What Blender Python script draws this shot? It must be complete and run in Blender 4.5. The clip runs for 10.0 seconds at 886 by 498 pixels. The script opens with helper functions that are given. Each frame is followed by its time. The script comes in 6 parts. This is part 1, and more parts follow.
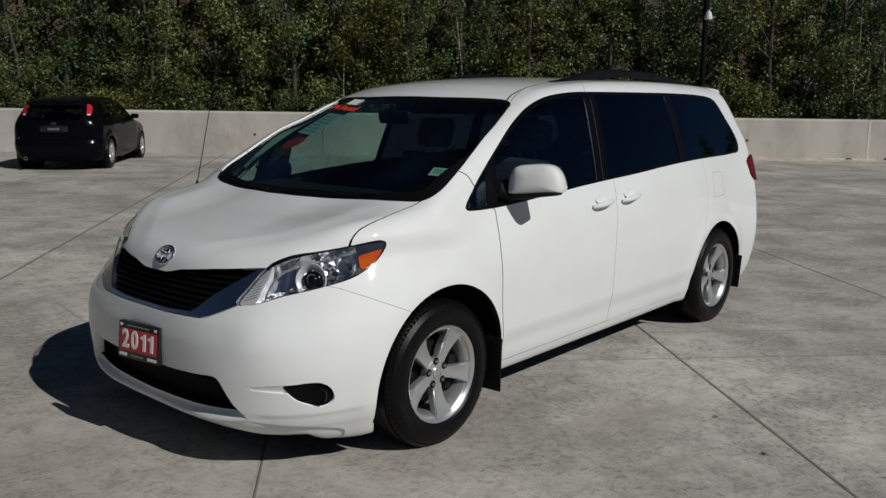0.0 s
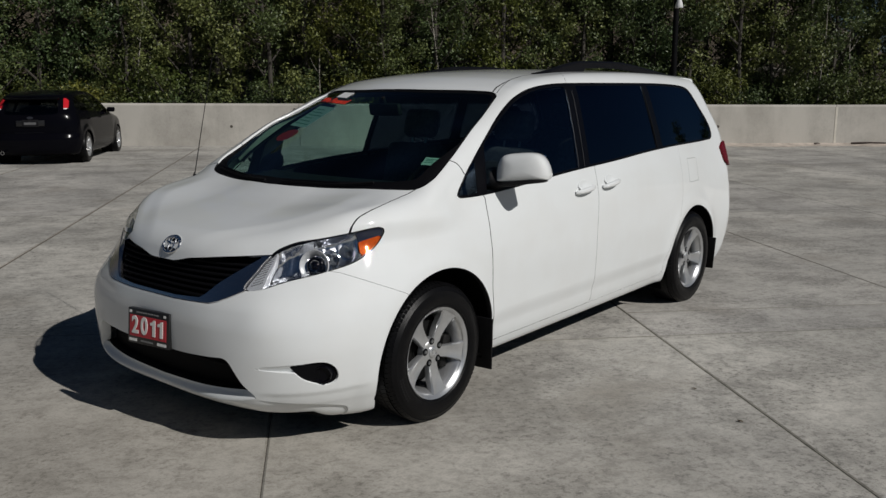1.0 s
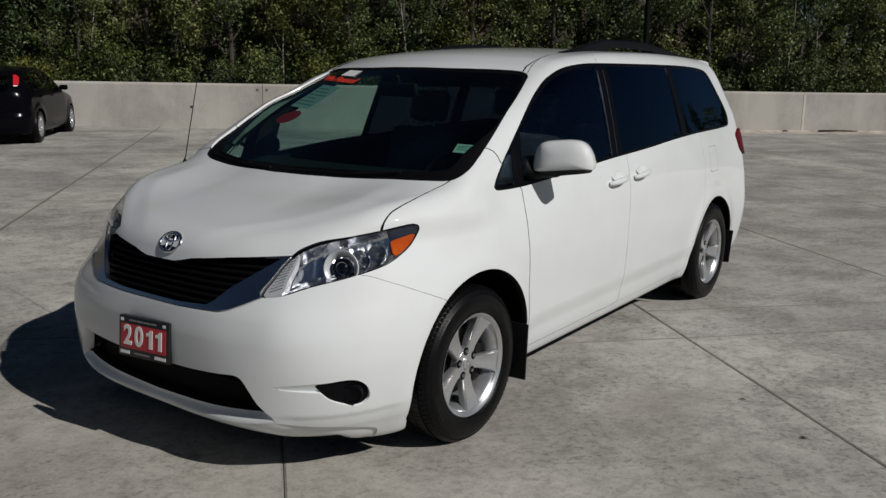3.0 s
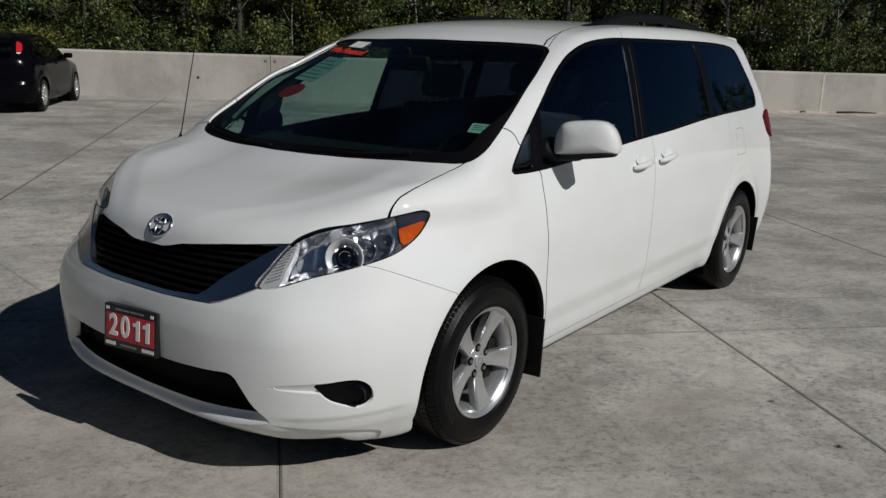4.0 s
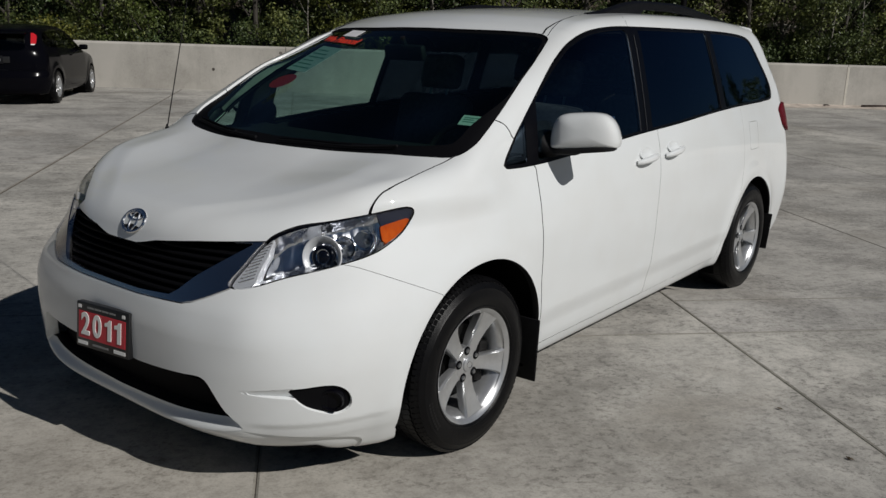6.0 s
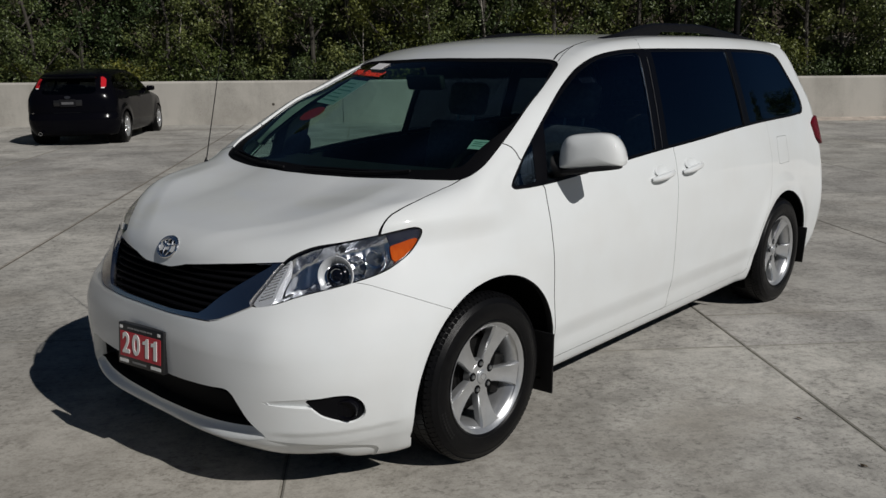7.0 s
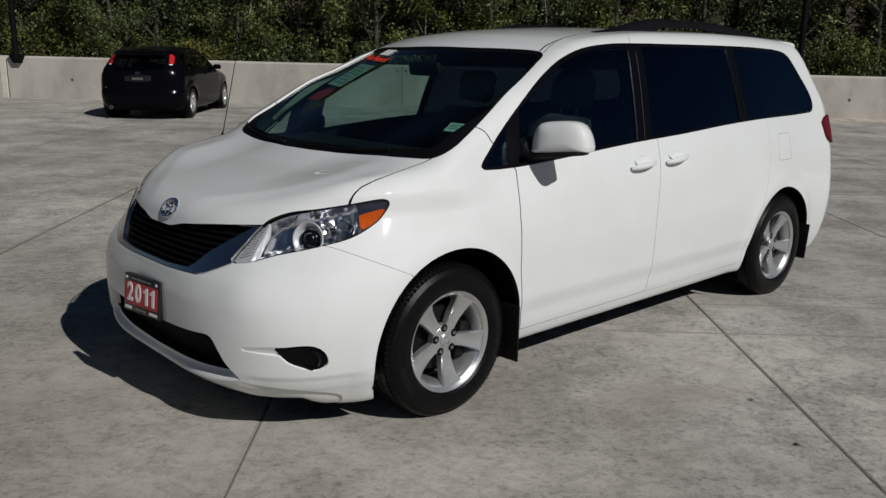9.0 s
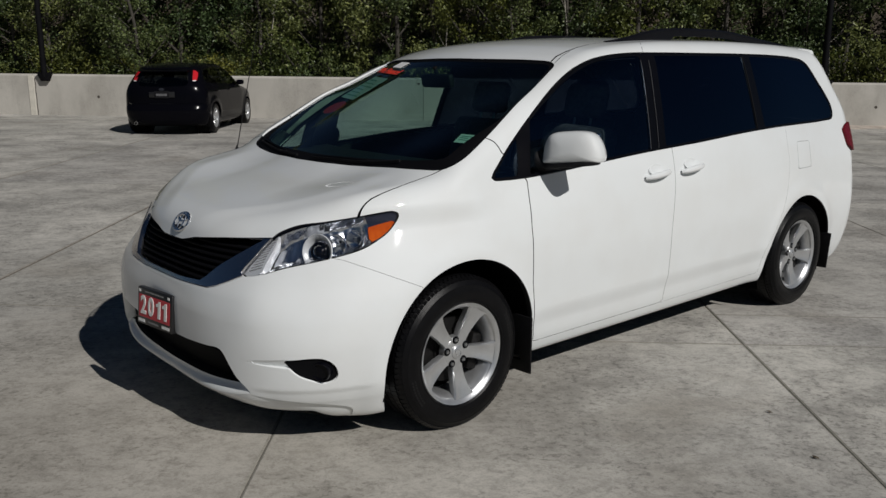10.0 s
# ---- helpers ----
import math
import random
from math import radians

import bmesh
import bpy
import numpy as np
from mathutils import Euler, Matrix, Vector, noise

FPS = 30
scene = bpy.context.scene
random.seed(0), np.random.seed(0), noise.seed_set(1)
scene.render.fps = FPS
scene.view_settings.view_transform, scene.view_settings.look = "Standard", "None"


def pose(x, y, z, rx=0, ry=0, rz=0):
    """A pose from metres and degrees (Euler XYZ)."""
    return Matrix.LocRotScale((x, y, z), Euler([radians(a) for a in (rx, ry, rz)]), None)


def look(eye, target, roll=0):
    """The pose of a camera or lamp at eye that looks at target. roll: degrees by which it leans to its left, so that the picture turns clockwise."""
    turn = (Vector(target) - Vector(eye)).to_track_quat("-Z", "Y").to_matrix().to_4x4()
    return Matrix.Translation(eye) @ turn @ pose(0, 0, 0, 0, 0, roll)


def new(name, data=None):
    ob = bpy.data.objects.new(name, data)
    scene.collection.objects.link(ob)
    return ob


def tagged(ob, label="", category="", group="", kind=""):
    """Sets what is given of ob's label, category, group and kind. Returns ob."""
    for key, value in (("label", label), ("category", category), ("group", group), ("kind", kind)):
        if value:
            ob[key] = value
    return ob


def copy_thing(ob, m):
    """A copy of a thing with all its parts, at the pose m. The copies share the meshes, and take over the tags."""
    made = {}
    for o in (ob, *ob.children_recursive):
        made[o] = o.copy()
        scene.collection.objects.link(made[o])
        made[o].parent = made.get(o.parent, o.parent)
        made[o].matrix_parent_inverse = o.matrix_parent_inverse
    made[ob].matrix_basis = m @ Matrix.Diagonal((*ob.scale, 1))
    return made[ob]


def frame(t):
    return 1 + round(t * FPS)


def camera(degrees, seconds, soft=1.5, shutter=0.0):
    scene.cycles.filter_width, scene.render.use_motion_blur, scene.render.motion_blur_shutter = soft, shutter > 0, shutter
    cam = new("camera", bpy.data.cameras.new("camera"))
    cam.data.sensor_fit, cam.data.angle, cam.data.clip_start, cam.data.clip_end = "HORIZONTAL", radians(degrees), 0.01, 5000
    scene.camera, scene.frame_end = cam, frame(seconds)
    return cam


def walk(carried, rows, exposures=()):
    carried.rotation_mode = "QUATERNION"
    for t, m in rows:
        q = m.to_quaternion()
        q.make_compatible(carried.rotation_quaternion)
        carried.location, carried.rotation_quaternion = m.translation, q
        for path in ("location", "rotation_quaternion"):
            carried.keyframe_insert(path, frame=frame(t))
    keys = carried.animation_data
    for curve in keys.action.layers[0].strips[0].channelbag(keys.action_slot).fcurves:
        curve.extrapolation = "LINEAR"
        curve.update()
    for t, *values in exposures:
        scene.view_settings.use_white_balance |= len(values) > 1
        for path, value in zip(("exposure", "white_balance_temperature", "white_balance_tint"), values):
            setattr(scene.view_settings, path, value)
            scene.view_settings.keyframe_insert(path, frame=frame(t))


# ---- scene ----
cam = camera(55.7, 10.0, soft=1.45)
PATH = [
    (0, (3.442, -2.801, 1.615), (2.14, -1.326, 1.259), 0.2),
    (0.5, (3.515, -2.963, 1.619), (2.228, -1.475, 1.259), -0.3),
    (1, (3.514, -3.024, 1.635), (2.26, -1.513, 1.254), -0.4),
    (1.5, (3.377, -3.04, 1.636), (2.115, -1.537, 1.25), 1.3),
    (2, (3.151, -3.04, 1.64), (1.933, -1.5, 1.259), -0.5),
    (2.5, (3.024, -2.984, 1.622), (1.866, -1.408, 1.206), -0.2),
    (2.7, (2.983, -2.943, 1.615), (1.821, -1.368, 1.203), 0.1),
    (3.8, (2.784, -2.713, 1.605), (1.626, -1.15, 1.14), 1.1),
    (4, (2.743, -2.666, 1.602), (1.575, -1.114, 1.125), 1.3),
    (4.5, (2.62, -2.548, 1.592), (1.477, -0.978, 1.112), 2.6),
    (5, (2.574, -2.497, 1.582), (1.425, -0.942, 1.073), 2.4),
    (5.2, (2.585, -2.496, 1.582), (1.431, -0.944, 1.073), 2.2),
    (6.3, (2.838, -2.446, 1.59), (1.583, -0.964, 1.108), 0.8),
    (6.5, (2.902, -2.441, 1.593), (1.598, -1.002, 1.115), 0.5),
    (7, (3.025, -2.459, 1.598), (1.693, -1.031, 1.164), -1.1),
    (7.5, (3.178, -2.508, 1.595), (1.836, -1.09, 1.16), -0.7),
    (8, (3.279, -2.523, 1.603), (1.966, -1.091, 1.127), 0.9),
    (8.5, (3.399, -2.475, 1.608), (2.066, -1.063, 1.127), 0.4),
    (9, (3.541, -2.391, 1.6), (2.102, -1.081, 1.139), 0.7),
    (9.5, (3.581, -2.347, 1.6), (2.106, -1.074, 1.149), -0.1),
    (10, (3.573, -2.336, 1.595), (2.09, -1.066, 1.162), -0.1),
]
walk(cam, [(t, look(eye, target, roll)) for t, eye, target, roll in PATH], exposures=[(0, -0.07, 6420, 10)])

# ---- sky and sun ----
SUN_WAY = Vector((1.3, 0.03, 1.0)).normalized()
world = bpy.data.worlds.new("world")
scene.world = world
world.use_nodes = True
wn, wl = world.node_tree.nodes, world.node_tree.links
sky = wn.new("ShaderNodeTexSky")
sky.sky_type, sky.sun_disc = "NISHITA", False
sky.ozone_density, sky.dust_density = 7.0, 0.2
sky.sun_elevation = math.asin(SUN_WAY.z)
sky.sun_rotation = math.atan2(SUN_WAY.x, SUN_WAY.y)
wl.new(sky.outputs[0], wn["Background"].inputs["Color"])
wn["Background"].inputs["Strength"].default_value = 0.0138
sun = new("sun", bpy.data.lights.new("sun", "SUN"))
sun.data.energy, sun.data.angle, sun.data.color = 3.25, radians(0.53), (1.0, 0.965, 0.915)
sun.matrix_world = look(SUN_WAY * 60, (0, 0, 0))


# ---- materials ----
def material(name, colour, rough=0.5, metal=0.0, coat=0.0, spec=0.5):
    m = bpy.data.materials.new(name)
    m.use_nodes = True
    b = m.node_tree.nodes["Principled BSDF"]
    b.inputs["Base Color"].default_value = (*colour, 1)
    b.inputs["Roughness"].default_value = rough
    b.inputs["Metallic"].default_value = metal
    b.inputs["Coat Weight"].default_value = coat
    b.inputs["Coat Roughness"].default_value = 0.03
    b.inputs["Specular IOR Level"].default_value = spec
    return m


def graph(m):
    n, l = m.node_tree.nodes, m.node_tree.links
    return n, l, n["Principled BSDF"]


def ramp_node(n, stops):
    r = n.new("ShaderNodeValToRGB")
    while len(r.color_ramp.elements) < len(stops):
        r.color_ramp.elements.new(0.5)
    for e, (p, c) in zip(r.color_ramp.elements, stops):
        e.position, e.color = p, (*c, 1)
    return r


def noise_node(n, l, where, scale, detail=4, rough=0.6, stretch=None, turn=0):
    t = n.new("ShaderNodeTexNoise")
    t.inputs["Scale"].default_value, t.inputs["Detail"].default_value, t.inputs["Roughness"].default_value = scale, detail, rough
    if stretch:
        for key, value in (("Rotation", (0, 0, turn)), ("Scale", stretch)):
            mp = n.new("ShaderNodeMapping")
            mp.inputs[key].default_value = value
            l.new(where, mp.inputs[0])
            where = mp.outputs[0]
    l.new(where, t.inputs["Vector"])
    return t.outputs["Fac"]


def mix(n, l, a, b, fac, mode="MIX"):
    """Blend of two colours; each may be a socket or a tuple, as may fac or a number."""
    x = n.new("ShaderNodeMix")
    x.data_type, x.blend_type = "RGBA", mode
    for socket, value in ((x.inputs[6], a), (x.inputs[7], b), (x.inputs[0], fac)):
        if isinstance(value, tuple):
            socket.default_value = (*value, 1)
        elif isinstance(value, (int, float)):
            socket.default_value = value
        else:
            l.new(value, socket)
    return x.outputs[2]


def bump(n, l, b, height, strength, distance=0.01):
    k = n.new("ShaderNodeBump")
    k.inputs["Strength"].default_value, k.inputs["Distance"].default_value = strength, distance
    l.new(height, k.inputs["Height"])
    l.new(k.outputs[0], b.inputs["Normal"])


def mottled(name, colour, rough, scale, amount=0.25, strength=0.15, metal=0.0, stretch=None, spec=0.5):
    """A surface with variation at two scales and a fine relief."""
    m = material(name, colour, rough, metal, spec=spec)
    n, l, b = graph(m)
    where = n.new("ShaderNodeTexCoord").outputs["Object"]
    big = noise_node(n, l, where, scale, 3, stretch=stretch)
    fine = noise_node(n, l, where, scale * 14, 5, 0.7, stretch)
    dark = tuple(c * (1 - amount) for c in colour)
    light = tuple(min(1, c * (1 + amount)) for c in colour)
    c1 = mix(n, l, dark, light, ramp_out(n, l, big, 0.3, 0.7))
    l.new(mix(n, l, c1, dark, ramp_out(n, l, fine, 0.5, 0.75)), b.inputs["Base Color"])
    bump(n, l, b, fine, strength)
    return m


def ramp_out(n, l, socket, low, high):
    r = ramp_node(n, [(low, (0, 0, 0)), (high, (1, 1, 1))])
    l.new(socket, r.inputs[0])
    return r.outputs[0]


def glass_sheet(name, tint, gloss_rough=0.0, tone=(1, 1, 1), base=0.045):
    """A thin pane: tinted see-through, with gloss that grows at a glance."""
    m = bpy.data.materials.new(name)
    m.use_nodes = True
    n, l = m.node_tree.nodes, m.node_tree.links
    n.clear()
    out, mx = n.new("ShaderNodeOutputMaterial"), n.new("ShaderNodeMixShader")
    tr, gl, lw = n.new("ShaderNodeBsdfTransparent"), n.new("ShaderNodeBsdfGlossy"), n.new("ShaderNodeLayerWeight")
    lw.inputs[0].default_value = 0.5
    tr.inputs[0].default_value = (*tint, 1)
    gl.inputs["Roughness"].default_value = gloss_rough
    gl.inputs["Color"].default_value = (*tone, 1)
    power, scale = n.new("ShaderNodeMath"), n.new("ShaderNodeMath")
    power.operation, scale.operation = "POWER", "MULTIPLY_ADD"
    power.inputs[1].default_value, scale.inputs[1].default_value, scale.inputs[2].default_value = 5.0, 0.95, base
    l.new(lw.outputs["Facing"], power.inputs[0])
    l.new(power.outputs[0], scale.inputs[0])
    l.new(scale.outputs[0], mx.inputs[0])
    l.new(tr.outputs[0], mx.inputs[1])
    l.new(gl.outputs[0], mx.inputs[2])
    l.new(mx.outputs[0], out.inputs[0])
    return m


PAINT = material("white_paint", (0.80, 0.805, 0.80), 0.55, 0.0, 1.0, 0.3)
pn, pl, pb = graph(PAINT)
_where = pn.new("ShaderNodeTexCoord").outputs["Object"]
_dust = noise_node(pn, pl, _where, 3.0, 4)
pl.new(mix(pn, pl, (0.745, 0.770, 0.775), (0.715, 0.730, 0.726), ramp_out(pn, pl, _dust, 0.4, 0.75)), pb.inputs["Base Color"])
_orange = noise_node(pn, pl, _where, 220, 2)
bump(pn, pl, pb, _orange, 0.012, 0.002)
BLACK_GLOSS = material("black_gloss_trim", (0.003, 0.003, 0.005), 0.15, spec=0.14)
NAVY_CORNER = material("navy_lamp_corner", (0.014, 0.018, 0.036), 0.3, spec=0.2)
PILLAR_BLACK = mottled("pillar_black", (0.0022, 0.0022, 0.0036), 0.34, 30, 0.2, 0.02, spec=0.14)
RAIL_BLACK = mottled("rail_black", (0.004, 0.004, 0.0055), 0.35, 30, 0.3, 0.1, spec=0.2)
BEZEL = material("satin_bezel", (0.68, 0.69, 0.70), 0.35, 0.15)
SEAL_GREY = material("grey_seal", (0.020, 0.022, 0.030), 0.5, spec=0.3)
BLACK_PLASTIC = mottled("black_plastic", (0.006, 0.006, 0.007), 0.6, 30, 0.3, 0.2, spec=0.2)
DARK_LINER = mottled("wheel_well_liner", (0.004, 0.004, 0.004), 0.95, 20, 0.3, 0.2, spec=0.03)
RUBBER = mottled("tyre_rubber", (0.0040, 0.0040, 0.0046), 0.36, 25, 0.3, 0.10, spec=0.15)
RUBBER_SHINE = material("raised_rubber_mark", (0.0085, 0.0085, 0.009), 0.36, spec=0.3)
ALLOY = mottled("silver_alloy", (0.57, 0.58, 0.59), 0.28, 18, 0.08, 0.02, metal=0.75)
GRILLE_BLACK = material("grille_black", (0.0035, 0.0035, 0.0045), 0.65, spec=0.08)
BLADE_CHROME = material("smoked_chrome", (0.64, 0.63, 0.64), 0.22, 1.0)
LAMP_WHITE = material("bright_reflector", (0.80, 0.81, 0.83), 0.32, 0.5)
LAMP_CHROME = material("faceted_chrome", (0.74, 0.75, 0.78), 0.20, 1.0)
_n, _l, _b = graph(LAMP_CHROME)
_facet = noise_node(_n, _l, _n.new("ShaderNodeTexCoord").outputs["Object"], 30, 0.6, 0.4, (1.0, 1.0, 0.22))
bump(_n, _l, _b, _facet, 0.45, 0.03)
EMBLEM_CHROME = material("brushed_chrome", (0.80, 0.81, 0.83), 0.22, 1.0)
CHROME = material("chrome", (0.82, 0.83, 0.85), 0.07, 1.0)
SATIN = material("satin_metal", (0.45, 0.46, 0.47), 0.35, 1.0)
CAST_IRON = mottled("brake_iron", (0.010, 0.0095, 0.0095), 0.6, 40, 0.3, 0.3, metal=0.6)
LENS = glass_sheet("clear_lens", (0.96, 0.97, 0.98))
WINDSCREEN = glass_sheet("windscreen_glass", (0.54, 0.75, 0.66))
# tone puts the reflected sky's blue into the gloss of these panes
DOOR_GLASS = glass_sheet("door_glass", (0.50, 0.60, 0.62), tone=(0.54, 0.74, 1.0), base=0.082)
PRIVACY = glass_sheet("privacy_glass", (0.02, 0.025, 0.040), tone=(0.52, 0.72, 1.0), base=0.084)
AMBER = material("amber_lens", (0.52, 0.085, 0.008), 0.55, spec=0.0)
_n, _l, _b = graph(AMBER)
_wave = noise_node(_n, _l, _n.new("ShaderNodeTexCoord").outputs["Object"], 46, 2, 0.5, (1.0, 1.0, 0.35))
_l.new(mix(_n, _l, (0.46, 0.062, 0.006), (0.56, 0.100, 0.010), ramp_out(_n, _l, _wave, 0.35, 0.65)), _b.inputs["Base Color"])
bump(_n, _l, _b, _wave, 0.12, 0.02)
TRIM_GREY = mottled("cabin_trim", (0.012, 0.012, 0.014), 0.9, 15, 0.25, 0.15, spec=0.1)
PILLAR_PALE = mottled("pale_lining", (0.30, 0.30, 0.29), 0.85, 20, 0.1, 0.1, spec=0.1)
CLOTH = mottled("seat_cloth", (0.11, 0.11, 0.115), 0.95, 40, 0.25, 0.25)
PLATE_RED = material("plate_red", (0.48, 0.025, 0.04), 0.4)
PLATE_BLACK = material("plate_black", (0.012, 0.012, 0.013), 0.35)
PRINT_WHITE = material("print_white", (0.78, 0.78, 0.76), 0.5)
PRINT_GREY = material("print_grey", (0.20, 0.20, 0.20), 0.5)
STICKER_RED = material("sticker_red", (0.80, 0.05, 0.02), 0.5)
STICKER_PALE = material("sticker_pale", (0.42, 0.52, 0.50), 0.5)
STICKER_SHEET = material("printed_sheet", (0.33, 0.40, 0.42), 0.5)
STICKER_WHITE = material("sticker_white", (0.85, 0.85, 0.85), 0.5)
STICKER_DARK_RED = material("sticker_dark_red", (0.30, 0.014, 0.018), 0.5)
STICKER_TEAL = material("sticker_teal", (0.06, 0.17, 0.15), 0.5)
DARK_RED_LENS = material("dark_red_lens", (0.12, 0.007, 0.014), 0.25, spec=0.4)
HATCH_RED = material("bright_red_lens", (0.50, 0.014, 0.022), 0.3, spec=0.4)
CAR_BLACK = material("black_car_paint", (0.0026, 0.0026, 0.0042), 0.16, 0.0, 0.0, 0.07)
DARK_GLASS = glass_sheet("dark_car_glass", (0.12, 0.13, 0.13))


def concrete(name, base, patch, stain, stretch, wear=1.0, darker_at=None, streaks=False):
    m = material(name, base, 0.88, spec=0.3)
    n, l, b = graph(m)
    where = n.new("ShaderNodeTexCoord").outputs["Object"]
    cloud = noise_node(n, l, where, 0.5, 6, 0.62)
    blotch = noise_node(n, l, where, 1.25, 9, 0.68, stretch, -0.80)
    mottle = noise_node(n, l, where, 9, 9, 0.76, stretch, -0.86)
    fleck = noise_node(n, l, where, 26, 6, 0.78, stretch, -0.86)
    grit = noise_node(n, l, where, 75, 5, 0.8)
    spot = noise_node(n, l, where, 0.9, 4, 0.6, stretch, -0.7)

    def part_of(socket, low, high, amount):
        g = n.new("ShaderNodeMath")
        g.operation = "MULTIPLY"
        l.new(ramp_out(n, l, socket, low, high), g.inputs[0])
        g.inputs[1].default_value = amount * wear
        return g.outputs[0]
    dark = tuple(v * 0.40 for v in base)
    c = mix(n, l, base, patch, ramp_out(n, l, cloud, 0.42, 0.60))
    c = mix(n, l, c, dark, part_of(blotch, 0.46, 0.68, 0.48))
    c = mix(n, l, c, stain, part_of(spot, 0.54, 0.72, 0.45))
    c = mix(n, l, c, dark, part_of(mottle, 0.46, 0.68, 0.45))
    gathered = n.new("ShaderNodeMath")
    gathered.operation = "MULTIPLY"
    l.new(part_of(fleck, 0.50, 0.62, 0.80), gathered.inputs[0])
    l.new(ramp_out(n, l, blotch, 0.36, 0.58), gathered.inputs[1])
    c = mix(n, l, c, dark, gathered.outputs[0])
    c = mix(n, l, c, dark, part_of(grit, 0.48, 0.72, 0.36))
    if darker_at:
        # a broad patch, darker and warmer towards one point, broken up at its rim
        away = n.new("ShaderNodeVectorMath")
        away.operation = "DISTANCE"
        away.inputs[1].default_value = (*darker_at, 0)
        l.new(where, away.inputs[0])
        rim = n.new("ShaderNodeMath")
        rim.operation = "MULTIPLY_ADD"
        rim.inputs[1].default_value = 1.8
        l.new(cloud, rim.inputs[0])
        l.new(away.outputs["Value"], rim.inputs[2])
        fall = n.new("ShaderNodeMapRange")
        fall.inputs["From Min"].default_value, fall.inputs["From Max"].default_value = 3.9, 1.9
        fall.inputs["To Min"].default_value, fall.inputs["To Max"].default_value = 0.0, 0.32
        l.new(rim.outputs[0], fall.inputs["Value"])
        c = mix(n, l, c, tuple(v * w for v, w in zip(base, (0.62, 0.56, 0.46))), fall.outputs[0])
    if streaks:
        # rain runs and the pour's tone changes along a cast face
        run = noise_node(n, l, where, 2.6, 5, 0.7, (1.0, 1.0, 0.10))
        c = mix(n, l, c, dark, part_of(run, 0.50, 0.74, 0.70))
        pale = noise_node(n, l, where, 0.95, 4, 0.55, (1.0, 1.0, 0.35))
        c = mix(n, l, c, patch, part_of(pale, 0.47, 0.60, 2.9))
    own = n.new("ShaderNodeObjectInfo").outputs["Random"]
    c = mix(n, l, c, mix(n, l, (0.90, 0.90, 0.91), (1.0, 1.0, 0.99), own), 1.0, "MULTIPLY")
    l.new(c, b.inputs["Base Color"])
    bump(n, l, b, mottle, 0.12, 0.01)
    return m


SLAB = concrete("slab_concrete", (0.452, 0.436, 0.402), (0.612, 0.587, 0.538), (0.290, 0.263, 0.224), (0.92, 1.12, 1.0), 1.30, (0.3, -1.7))
SLAB_EDGE = concrete("slab_edge_dirt", (0.30, 0.285, 0.25), (0.37, 0.35, 0.305), (0.22, 0.195, 0.16), (1.0, 1.35, 1.0))
WALL_CONCRETE = concrete("wall_concrete", (0.405, 0.385, 0.347), (0.510, 0.487, 0.442), (0.33, 0.295, 0.248), (1.0, 1.0, 0.8), 0.28, streaks=True)
COVER_CEMENT = mottled("cover_cement", (0.58, 0.55, 0.48), 0.9, 6, 0.12, 0.2)
JOINT = mottled("joint_filler", (0.16, 0.138, 0.115), 0.95, 12, 0.4, 0.3)
# carries the tie holes' shade in its colour; also the sealant's own dark
TIE_DARK = mottled("hole_shade_and_sealant", (0.075, 0.064, 0.055), 0.95, 30, 0.4, 0.3)
SOIL = mottled("soil", (0.07, 0.055, 0.038), 0.95, 1.2, 0.45, 0.5)
BARK = mottled("bark", (0.055, 0.049, 0.040), 0.9, 6, 0.45, 0.5, stretch=(1, 1, 0.25))
PALE_BARK = mottled("pale_bark", (0.30, 0.28, 0.24), 0.85, 9, 0.35, 0.4, stretch=(1, 1, 0.3))
DUST = mottled("pinkish_dust", (0.46, 0.40, 0.345), 0.95, 3, 0.35, 0.2)
DEAD_STICK = mottled("dead_stick", (0.035, 0.022, 0.018), 0.9, 20, 0.3, 0.3)
LITTER = mottled("leaf_litter", (0.09, 0.065, 0.04), 0.9, 40, 0.4, 0.3)
POLE = mottled("pole_paint", (0.005, 0.005, 0.006), 0.7, 9, 0.3, 0.1, spec=0.08)
LAMP_HEAD = mottled("lamp_housing", (0.62, 0.63, 0.63), 0.5, 9, 0.1, 0.05)


def foliage(name, dark, light):
    m = material(name, light, 0.46, spec=0.40)
    n, l, b = graph(m)
    geo = n.new("ShaderNodeNewGeometry")
    own = n.new("ShaderNodeObjectInfo").outputs["Random"]
    r = ramp_node(n, [(0.0, dark), (0.55, tuple((a + c) / 2 for a, c in zip(dark, light))), (1.0, light)])
    l.new(geo.outputs["Random Per Island"], r.inputs[0])
    c = mix(n, l, r.outputs[0], mix(n, l, (0.58, 0.74, 0.66), (1.42, 1.30, 0.95), own), 1.0, "MULTIPLY")
    l.new(c, b.inputs["Base Color"])
    tr, add, out = n.new("ShaderNodeBsdfTranslucent"), n.new("ShaderNodeMixShader"), n["Material Output"]
    l.new(c, tr.inputs[0])
    add.inputs[0].default_value = 0.22
    l.new(b.outputs[0], add.inputs[1])
    l.new(tr.outputs[0], add.inputs[2])
    l.new(add.outputs[0], out.inputs[0])
    return m


LEAF = foliage("leaf", (0.038, 0.054, 0.021), (0.165, 0.198, 0.083))
LEAF_YELLOW = foliage("yellow_leaf", (0.065, 0.078, 0.018), (0.18, 0.19, 0.052))


